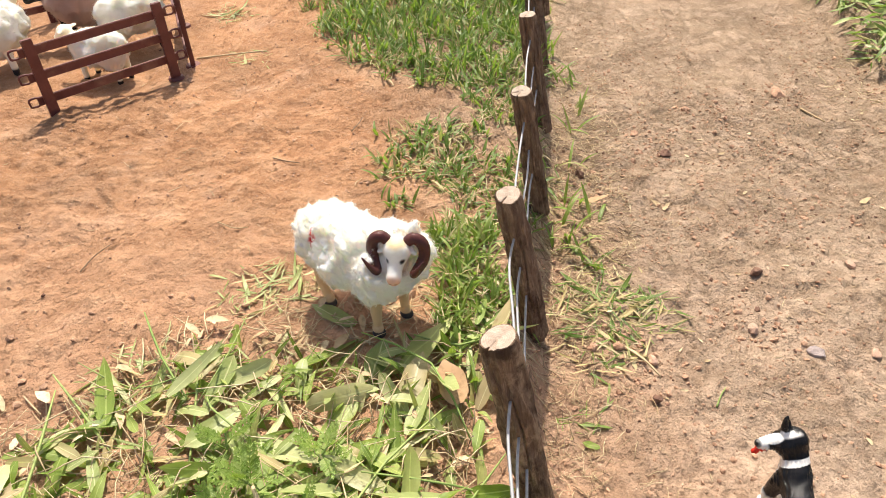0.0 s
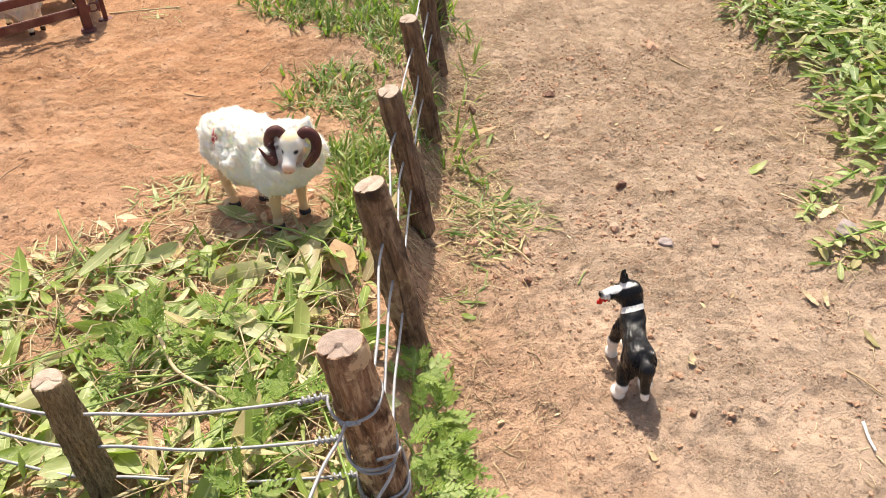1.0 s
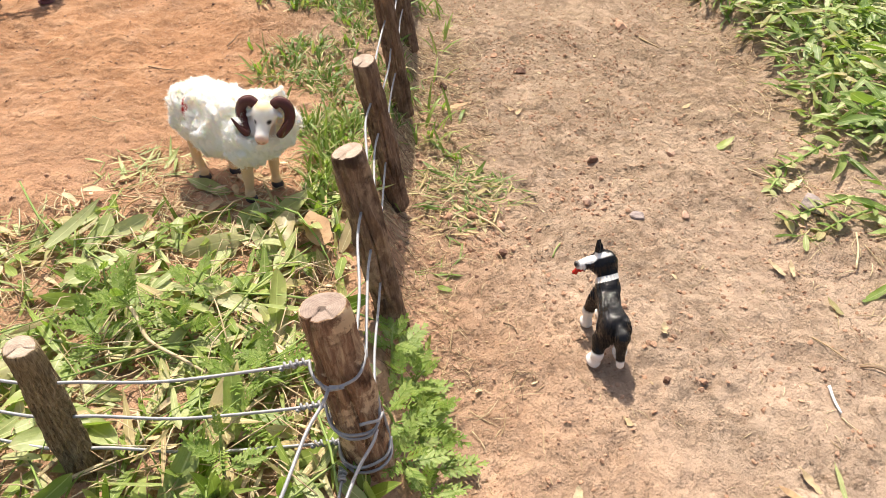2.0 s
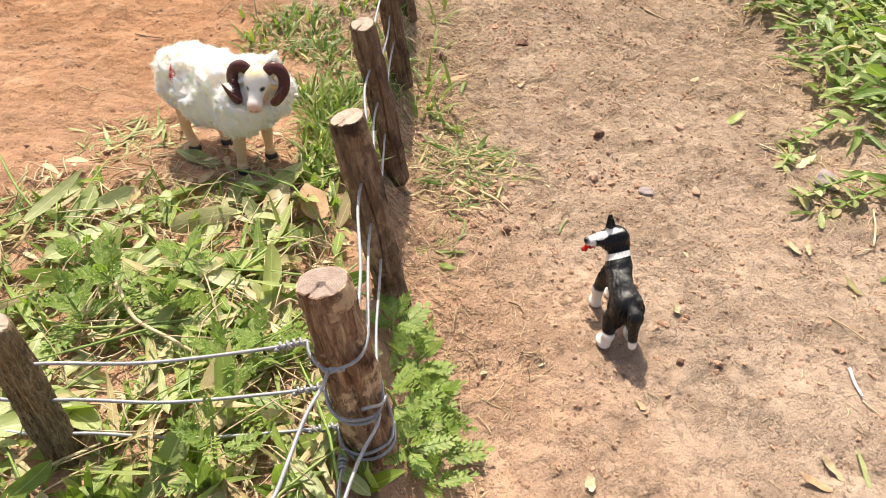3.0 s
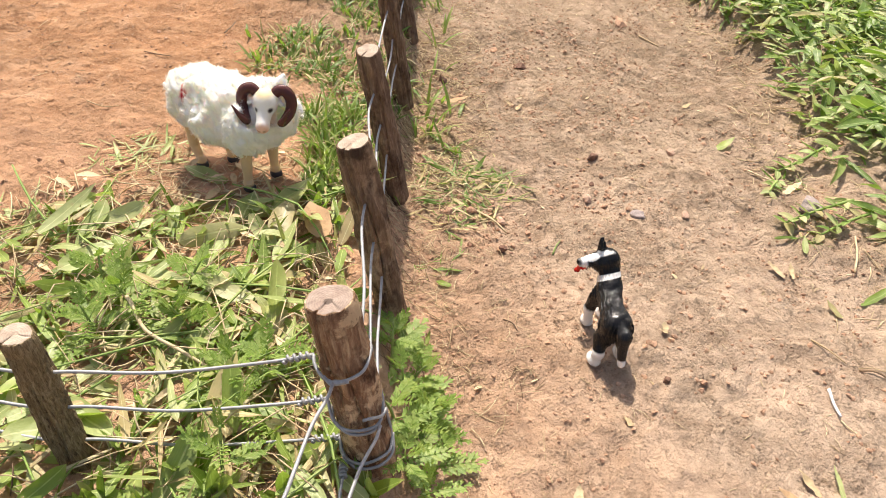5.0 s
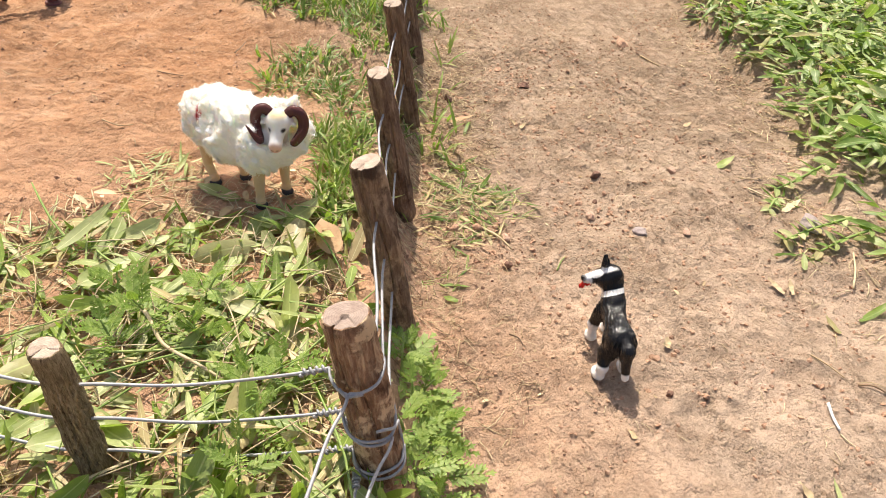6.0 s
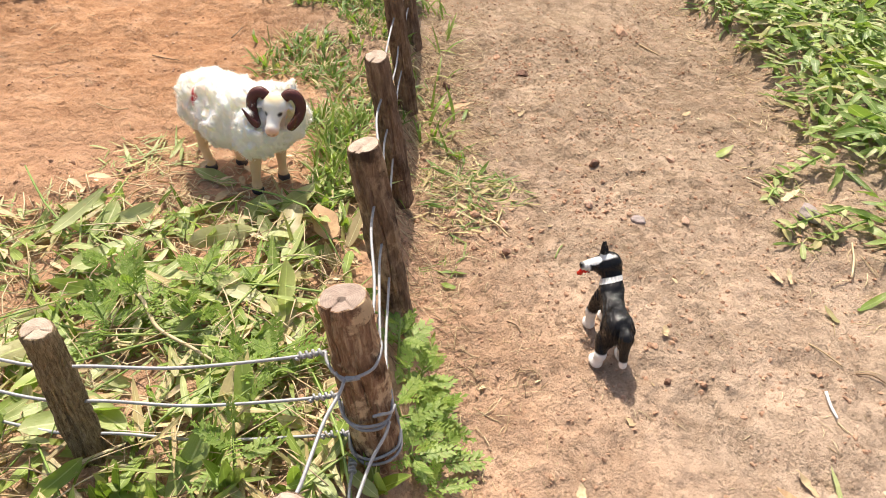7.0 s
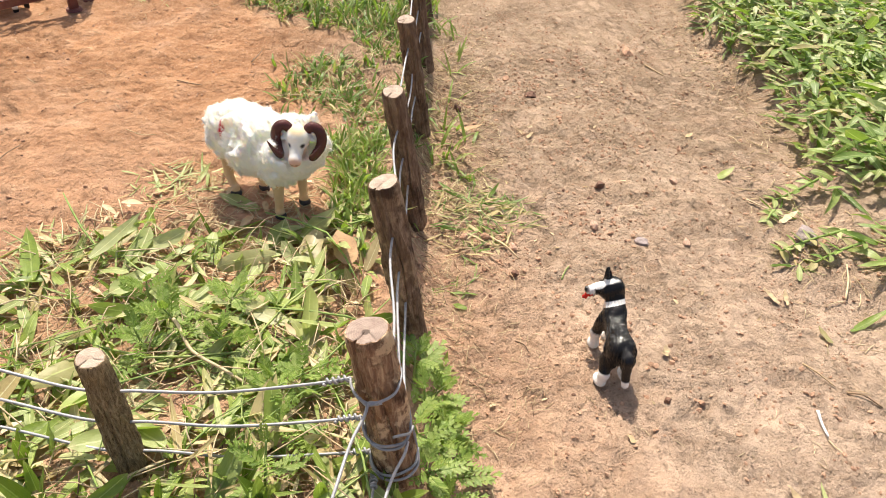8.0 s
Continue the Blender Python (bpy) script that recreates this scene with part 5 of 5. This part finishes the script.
straws += strewn(rng, 620, (0.02, 0.25, 0.05, 0.9), lambda x, y: fence_side(x, y) and (y > 0.34 or rng.random() < 0.6), 0.006, 0.024, 0.00028, 0.004)
straws += strewn(rng, 240, (0.36, 0.62, 0.05, 0.95), right_side, 0.006, 0.028, 0.00045, 0.003)
straws += strewn(rng, 250, (-0.4, 0.04, 0.18, 0.48), pile_edge, 0.010, 0.040, 0.00045, 0.006)
straws += strewn(rng, 430, (-0.42, 0.05, 0.03, 0.40), pile_ok, 0.015, 0.055, 0.00045, 0.022)
straws += strewn(rng, 350, (-0.12, 0.09, 0.36, 0.95), strip_ok, 0.010, 0.035, 0.00045, 0.008)
under_ram = lambda x, y: math.hypot((x + 0.080) / 1.25, y - 0.395) < 0.055
straws += strewn(rng, 150, (-0.16, 0.0, 0.33, 0.46), under_ram, 0.006, 0.026, 0.0004, 0.003)
straws += strewn(rng, 60, (-0.6, 0.0, 0.38, 1.1), yard_ok, 0.004, 0.020, 0.00035)
mat_side = lambda x, y: 0.0 < x - np.interp(y, FOOT_Y, FOOT_X) + 0.035 < 0.085 + 0.03 * float(lattice(np.array(x * 20), np.array(y * 20), 93)) and y > 0.20
litter_rng = np.random.default_rng(63)
litter = strewn(litter_rng, 2300, (0.02, 0.22, 0.20, 0.80), mat_side, 0.004, 0.017, 0.00026, 0.0025)
stuff("litter", litter[:1300], STRAW, "fine dry grass litter along the fence", "leaf litter")
stuff("litter", litter[1300:], TWIG, "fine brown stalk litter along the fence", "leaf litter")
thatch = strewn(litter_rng, 960, (-0.42, 0.05, 0.04, 0.40), pile_ok, 0.008, 0.034, 0.00045, 0.012)
stuff("thatch", thatch[:760], STRAW, "short dry stalks lying under the cut leaves", "leaf litter")
stuff("thatch", thatch[760:], TWIG, "short brown stalks lying under the cut leaves", "leaf litter")
stuff("straw", straws, STRAW, "thin dry straw and grass stalks strewn on the soil", "straw")
chips = []
for x, y in scatter(rng, 80, (0.05, 0.6, 0.0, 1.0), path_ok) + scatter(rng, 200, (-0.4, 0.04, 0.1, 0.45), lambda x, y: pile_edge(x, y) or pile_ok(x, y)):
    ln = rng.uniform(0.003, 0.009) * (2.2 if x < 0.04 else 1)
    chips.append(moved(blade(rng, ln, ln * rng.uniform(0.2, 0.45), rng.uniform(-1, 1), 0.3, rng.uniform(-1, 1), 0.3, 3, 2), lying(rng, x, y, 0.0008 + (0.01 * rng.random() if x < 0.04 else 0), 14)))
stuff("dry_leaf_bits", chips, STRAW, "small dry leaf bits strewn on the soil", "leaf litter")
stems = strewn(rng, 55, (-0.32, 0.03, 0.06, 0.38), pile_ok, 0.05, 0.13, 0.0008, 0.022)
stuff("cut_stems", stems, STEM, "long cut green stems lying in the pile", "cut grass")


def crumb(rng, r):
    """A small uneven clod."""
    bm = bmesh.new()
    bmesh.ops.create_icosphere(bm, subdivisions=1, radius=1)
    v = np.array([p.co[:] for p in bm.verts])
    f = [[p.index for p in q.verts] for q in bm.faces]
    bm.free()
    v = v * (1 + rng.normal(0, 0.24, (len(v), 1))) * np.array((1, rng.uniform(0.6, 1), rng.uniform(0.45, 0.8))) * r
    return v, f, np.zeros((len(v), 2))


CRUMBS = [crumb(rng, 1.0) for _ in range(10)]


def crumbs(count, box, test, lo, hi, power=3.0):
    out = []
    for x, y in scatter(rng, count, box, test):
        r = lo + (hi - lo) * rng.random() ** power
        out.append(moved(CRUMBS[rng.integers(10)], pose(x, y, on_ground(x, y, r * 0.25), rng.uniform(0, 40), rng.uniform(0, 40), rng.uniform(0, 360)) @ Matrix.Scale(r, 4)))
    return out


busy = lambda x, y: path_ok(x, y) and clump(x, y, 8, 95, -0.1)
yard_busy = lambda x, y: yard_ok(x, y) and clump(x, y, 8, 97, -0.1)
stuff("soil_crumbs", crumbs(6500, (0.05, 0.6, 0.02, 1.1), busy, 0.0004, 0.0020) + crumbs(1900, (-0.55, 0.03, 0.25, 1.1), yard_busy, 0.0005, 0.0022)
      + crumbs(700, (-0.35, 0.08, 0.03, 0.42), lambda x, y: x < 0.08, 0.001, 0.004), CLOD, "small reddish soil crumbs lying on the ground", "soil", False)
near_clods = lambda x, y: min(math.hypot(x - a, y - b) for a, b in ((0.24, 0.44), (0.39, 0.84), (0.14, 0.39), (0.21, 0.72), (0.13, 0.65), (0.30, 0.80))) < 0.03 + 0.02 * rng.random()
lumpy = lambda x, y: path_ok(x, y) and clump(x, y, 14, 99, 0.1)
stuff("soil_crumbs", crumbs(1500, (0.05, 0.55, 0.04, 0.95), lumpy, 0.0008, 0.0030, 2.2), CLOD, "loose pale brown soil lumps on the path", "soil", False)
stuff("soil_crumbs", crumbs(420, (0.08, 0.45, 0.34, 0.9), near_clods, 0.0008, 0.0032, 2.2), CLOD, "loose brown soil crumbs round the clods", "soil", False)
stuff("dark_crumbs", crumbs(260, (0.05, 0.6, 0.02, 1.1), path_ok, 0.0006, 0.0024) + crumbs(110, (-0.55, 0.0, 0.3, 1.1), yard_ok, 0.0006, 0.0022), DARK_CLOD, "small dark soil crumbs lying on the ground", "soil", False)


# ---- single stones, clods and scraps ----
def clod(name, x, y, r, mat, label, squash=0.7, seed=0, sub=3):
    g = np.random.default_rng(seed)
    bm = bmesh.new()
    bmesh.ops.create_icosphere(bm, subdivisions=sub, radius=1)
    v = np.array([p.co[:] for p in bm.verts])
    f = [[p.index for p in q.verts] for q in bm.faces]
    bm.free()
    v = v * (1 + 0.22 * lump3(v + seed * 3.1, 1.1, 60 + seed))[:, None]
    for _ in range(11):
        # chip flat faces off the lump
        way = g.normal(0, 1, 3)
        way /= np.linalg.norm(way)
        over = np.clip(v @ way - g.uniform(0.55, 0.85), 0, None)
        v = v - over[:, None] * way
    v = v * (1 + 0.09 * lump3(v + seed, 4.5, 70 + seed) + 0.05 * lump3(v + seed, 11, 80 + seed))[:, None]
    v = v * np.array((1.0, g.uniform(0.65, 0.9), squash)) * r
    ob = piece(name, mesh_of(name, v, f, mat, False), m=pose(x, y, on_ground(x, y, r * squash * 0.45), g.uniform(-15, 15), g.uniform(-15, 15), g.uniform(0, 360)))
    return tagged(ob, label, "stone" if "stone" in name else "clod", "stones and clods on the path")


CLODS = [
    ("clod", 0.258, 0.496, 0.0068, DARK_CLOD, "dark brown soil clod lying on the path", 0.7), ("stone", 0.235, 0.426, 0.0058, PINK_STONE, "pale reddish stone lying on the path", 0.75),
    ("stone", 0.276, 0.397, 0.0080, STONE, "flat grey stone half sunk in the path", 0.5), ("clod", 0.140, 0.348, 0.0046, DARK_CLOD, "round dark brown clod on the path", 0.9),
    ("clod", 0.236, 0.204, 0.0036, DARK_CLOD, "round dark brown clod on the path", 0.9), ("clod", 0.389, 0.838, 0.0115, CLOD, "large brown clod lying on the path", 0.6),
    ("clod", 0.121, 0.401, 0.0060, CLOD, "reddish brown soil clod by the fence", 0.7), ("clod", 0.145, 0.388, 0.0062, PINK_STONE, "pale reddish clod beside the fence", 0.65),
    ("stone", 0.320, 0.395, 0.0055, PINK_STONE, "pale stone half sunk in the path", 0.5), ("stone", 0.345, 0.505, 0.0058, PINK_STONE, "pale reddish stone on the path", 0.6),
    ("clod", 0.228, 0.445, 0.0042, CLOD, "crumbling brown clod on the path", 0.7), ("clod", 0.245, 0.447, 0.0036, DARK_CLOD, "dark crumb of soil on the path", 0.7),
    ("clod", 0.220, 0.700, 0.0085, DARK_CLOD, "dark brown soil clod on the path", 0.6), ("clod", 0.195, 0.745, 0.0060, CLOD, "brown soil clod on the path", 0.6),
    ("clod", 0.120, 0.660, 0.0070, DARK_CLOD, "dark soil clod at the foot of the bank", 0.6), ("clod", 0.265, 0.800, 0.0070, CLOD, "brown soil clod on the path", 0.6),
    ("stone", 0.445, 0.400, 0.0190, STONE, "flat grey-brown stone under the verge leaves", 0.3),
    ("clod", 0.100, 0.400, 0.0050, CLOD, "reddish soil clod at the foot of the bank", 0.7), ("clod", 0.112, 0.425, 0.0042, CLOD, "reddish soil clod at the foot of the bank", 0.7),
    ("stone", -0.045, 0.140, 0.0055, PINK_STONE, "pale pinkish stone among the cut leaves", 0.8), ("clod", 0.010, 0.318, 0.0120, CLOD, "reddish clod of soil among the leaves", 0.6),
]
for k, (name, x, y, r, mat, label, squash) in enumerate(CLODS):
    clod(name, x, y, r, mat, label, squash, k + 1)


def scrap(name, x, y, long, wide, yaw, mat, label, category, bend=0.3, up=0.0012, rx=3, ry=0, seed=0):
    g = np.random.default_rng(200 + seed)
    v, f, u = blade(g, long, wide, bend, g.uniform(-0.2, 0.35), g.uniform(-0.5, 0.5), 0.5, 8, 2, 0.2)
    if mat is STRAW:
        v = v + g.normal(0, 1, v.shape) * np.array((0.11, 0.05, 0.10)) * wide
    v[:, 1] -= long / 2
    return tagged(piece(name, mesh_of(name, v, f, mat, uv=u), m=pose(x, y, on_ground(x, y, up), rx, ry, yaw)), label, category)


scrap("brown_leaf", -0.012, 0.316, 0.034, 0.020, 20, DRY_LEAF, "dry orange-brown leaf lying among green leaves", "leaf", 0.2, 0.016, 12, 10, 1)
scrap("green_leaf", -0.104, 0.394, 0.042, 0.013, 62, FADED, "large wilted leaf by the toy ram", "leaf", 0.1, 0.002, 2, 2, 31)
scrap("green_leaf", -0.064, 0.346, 0.040, 0.016, -8, FADED, "large pale leaf by the toy ram", "leaf", -0.2, 0.008, 4, 4, 32)
scrap("green_leaf", -0.030, 0.358, 0.060, 0.019, -38, LEAF, "large dark green leaf by the toy ram", "leaf", -0.3, 0.014, 12, -8, 33)
scrap("green_leaf", -0.036, 0.322, 0.044, 0.016, -12, FADED, "large speckled leaf on the pile", "leaf", -0.2, 0.014, 14, 4, 34)
scrap("green_leaf", 0.046, 0.243, 0.022, 0.012, 5, LEAF, "dark green leaf against a post's foot", "leaf", 0.4, 0.004, 50, 0, 35)
scrap("wood_chip", 0.131, 0.612, 0.030, 0.007, -70, DRY_LEAF, "flat pale wood chip on the path", "wood chip", 0.1, 0.003, seed=2)
scrap("green_leaf", 0.409, 0.516, 0.030, 0.008, -62, LEAF, "small curled green leaf on the path", "leaf", 0.5, 0.002, seed=3)
scrap("green_leaf", 0.086, 0.309, 0.013, 0.005, 80, LEAF, "small green leaf on the path", "leaf", 0.4, 0.002, seed=4)
scrap("dry_leaf", 0.249, 0.250, 0.010, 0.005, -20, STRAW, "small pale dry leaf on the path", "leaf", 0.6, 0.002, seed=5)
scrap("dry_leaf", 0.447, 0.437, 0.030, 0.0055, -60, STRAW, "pale dry leaf lying at the verge", "leaf", 0.3, 0.003, seed=6)
scrap("dry_leaf", 0.372, 0.318, 0.020, 0.005, 30, STRAW, "narrow dry leaf on the path", "leaf", 0.5, 0.002, seed=7)
scrap("dry_leaf", 0.386, 0.316, 0.017, 0.004, -10, STRAW, "narrow dry leaf on the path", "leaf", 0.5, 0.002, seed=8)
scrap("dry_leaf", 0.398, 0.268, 0.018, 0.005, 25, FADED, "curled half-dry leaf on the path", "leaf", 0.6, 0.002, seed=9)
scrap("dry_leaf", 0.412, 0.345, 0.020, 0.005, -20, FADED, "half-dry leaf on the path", "leaf", 0.4, 0.002, seed=10)
scrap("dry_leaf", 0.399, 0.602, 0.016, 0.006, -60, STRAW, "pale dry leaf chip on the path", "leaf", 0.1, 0.002, seed=11)
scrap("dry_leaf", 0.197, 0.170, 0.009, 0.004, 30, STRAW, "small pale leaf scrap on the path", "leaf", 0.2, 0.001, seed=12)
scrap("dry_leaf", 0.300, 0.118, 0.020, 0.004, 25, STRAW, "curled dry leaf on the path", "leaf", 0.5, 0.002, seed=13)
scrap("dry_leaf", 0.283, 0.108, 0.022, 0.005, 60, DRY_LEAF, "curled brown dry leaf on the path", "leaf", 0.5, 0.002, seed=14)
scrap("green_leaf", 0.318, 0.115, 0.026, 0.0035, -10, FADED, "narrow green blade lying on the path", "leaf", 0.2, 0.002, seed=15)
scrap("green_leaf", 0.452, 0.285, 0.050, 0.0065, -68, FRESH, "long bright green leaf lying on the path", "leaf", 0.4, 0.004, seed=16)
scrap("dry_leaf", 0.150, 0.118, 0.012, 0.005, -10, STRAW, "small curled dry leaf on the path", "leaf", 0.6, 0.002, seed=17)
scrap("dry_leaf", 0.190, 0.605, 0.014, 0.004, 40, STRAW, "pale dry leaf scrap on the path", "leaf", 0.4, 0.002, seed=18)
scrap("dry_leaf", 0.200, 0.598, 0.012, 0.004, -40, STRAW, "pale dry leaf scrap on the path", "leaf", 0.4, 0.002, seed=19)


def stick(name, pts, r, mat, label, category):
    line = smooth_line([(x, y, on_ground(x, y, r * 0.8 + up)) for x, y, up in pts], 4)
    v, f, u = tube(line, r * np.linspace(1.0, 0.7, len(line)), 7)
    return tagged(new(name, mesh_of(name, v, f, mat, uv=u)), label, category)


stick("white_stick", [(0.3475, 0.186, 0.0015), (0.3463, 0.175, 0.0015), (0.3450, 0.164, 0.0015)], 0.0012, WHITE_STICK, "thin white plastic stick lying on the path", "stick")
stick("pale_stem", [(-0.130, 0.240, 0.014), (-0.120, 0.224, 0.018), (-0.108, 0.204, 0.017), (-0.086, 0.188, 0.014), (-0.069, 0.178, 0.010)], 0.0014, STRAW, "pale hairy plant stem lying over the weeds", "stem")
stick("twig", [(0.345, 0.162, 0), (0.347, 0.156, 0.001), (0.351, 0.150, 0)], 0.0006, STRAW, "dry twig lying on the path", "twig")
stick("twig", [(0.183, 0.343, 0), (0.188, 0.352, 0.001), (0.194, 0.360, 0)], 0.0007, STEM, "short green twig lying on the path", "twig")
stick("twig", [(0.362, 0.236, 0), (0.369, 0.226, 0.002), (0.377, 0.212, 0.001)], 0.0007, STRAW, "dry twig lying on the path", "twig")
stick("twig", [(0.385, 0.206, 0), (0.393, 0.200, 0.002), (0.405, 0.190, 0)], 0.0009, TWIG, "brown twig lying on the path", "twig")
stick("twig", [(0.440, 0.310, 0.004), (0.452, 0.330, 0.004), (0.462, 0.352, 0.006)], 0.0010, STRAW, "dry stalk lying on the path", "twig")
stick("twig", [(0.415, 0.470, 0.002), (0.428, 0.458, 0.002), (0.442, 0.447, 0.002)], 0.0011, STRAW, "dry stalk lying at the verge", "twig")
stick("twig", [(0.125, 0.402, 0.001), (0.138, 0.386, 0.002), (0.148, 0.372, 0.001)], 0.0011, STRAW, "dry stalk lying by the fence", "twig")
stick("twig", [(0.128, 0.268, 0), (0.134, 0.262, 0.001), (0.136, 0.254, 0)], 0.0006, TWIG, "small brown twig on the path", "twig")
stick("twig", [(-0.375, 0.925, 0.001), (-0.33, 0.935, 0.003), (-0.28, 0.94, 0.001)], 0.0013, STRAW, "dry stalk lying in the yard", "twig")
stick("twig", [(-0.330, 0.452, 0.001), (-0.325, 0.470, 0.002), (-0.318, 0.487, 0.001)], 0.0007, TWIG, "thin brown twig lying in the yard", "twig")
stick("twig", [(-0.205, 0.640, 0.001), (-0.190, 0.632, 0.002), (-0.176, 0.628, 0.001)], 0.0008, TWIG, "thin brown twig lying in the yard", "twig")
stick("twig", [(-0.130, 0.700, 0.001), (-0.124, 0.716, 0.003), (-0.121, 0.730, 0.002)], 0.0008, TWIG, "thin brown twig lying in the yard", "twig")
stick("twig", [(-0.230, 0.520, 0.001), (-0.214, 0.514, 0.002), (-0.200, 0.512, 0.001)], 0.0006, STRAW, "thin dry stalk lying in the yard", "twig")
stick("twig", [(0.405, 0.800, 0.001), (0.413, 0.780, 0.001), (0.420, 0.765, 0)], 0.0012, STRAW, "dry stalk lying on the path", "twig")


# ---- creeping stems with paired leaves at the verge ----
def creeping_stem(places, size, rng):
    """A stem along (x, y, height) places with leaves in pairs."""
    thing = new("creeping_stem")
    line = smooth_line([(x, y, on_ground(x, y, up)) for x, y, up in places], 5)
    v, f, u = tube(line, np.linspace(0.0011, 0.0015, len(line)), 7)
    piece("stem", mesh_of("stem", v, f, STEM, uv=u), thing)
    along = math.degrees(math.atan2(places[0][1] - places[-1][1], places[0][0] - places[-1][0])) - 90
    for k in range(0, len(line), 2):
        for s in (1, -1):
            ln = size * rng.uniform(0.75, 1.15)
            v, f, u = blade(rng, ln, ln * rng.uniform(0.36, 0.5), rng.uniform(-0.6, 0.2), 0.25, 0, 0.45, 6, 2)
            piece("leaf", mesh_of("leaf", v, f, FADED if rng.random() < 0.5 else VERGE, uv=u), thing, Matrix.Translation(line[k]) @ pose(0, 0, 0, rng.uniform(-8, 30), rng.normal(0, 18), along + s * rng.uniform(25, 80)))
    return tagged(thing, "creeping green stem with paired pale green leaves", "weed", "creeping stems")


rng = np.random.default_rng(77)
for places, size in (
        ([(0.410, 0.378, 0.004), (0.430, 0.384, 0.008), (0.452, 0.390, 0.010), (0.482, 0.396, 0.012)], 0.017),
        ([(0.436, 0.360, 0.003), (0.458, 0.368, 0.008), (0.490, 0.376, 0.012)], 0.015),
        ([(0.448, 0.470, 0.004), (0.470, 0.476, 0.010), (0.500, 0.484, 0.016)], 0.016),
        ([(0.418, 0.428, 0.003), (0.428, 0.440, 0.005), (0.438, 0.450, 0.004)], 0.012)):
    creeping_stem(places, size, rng)
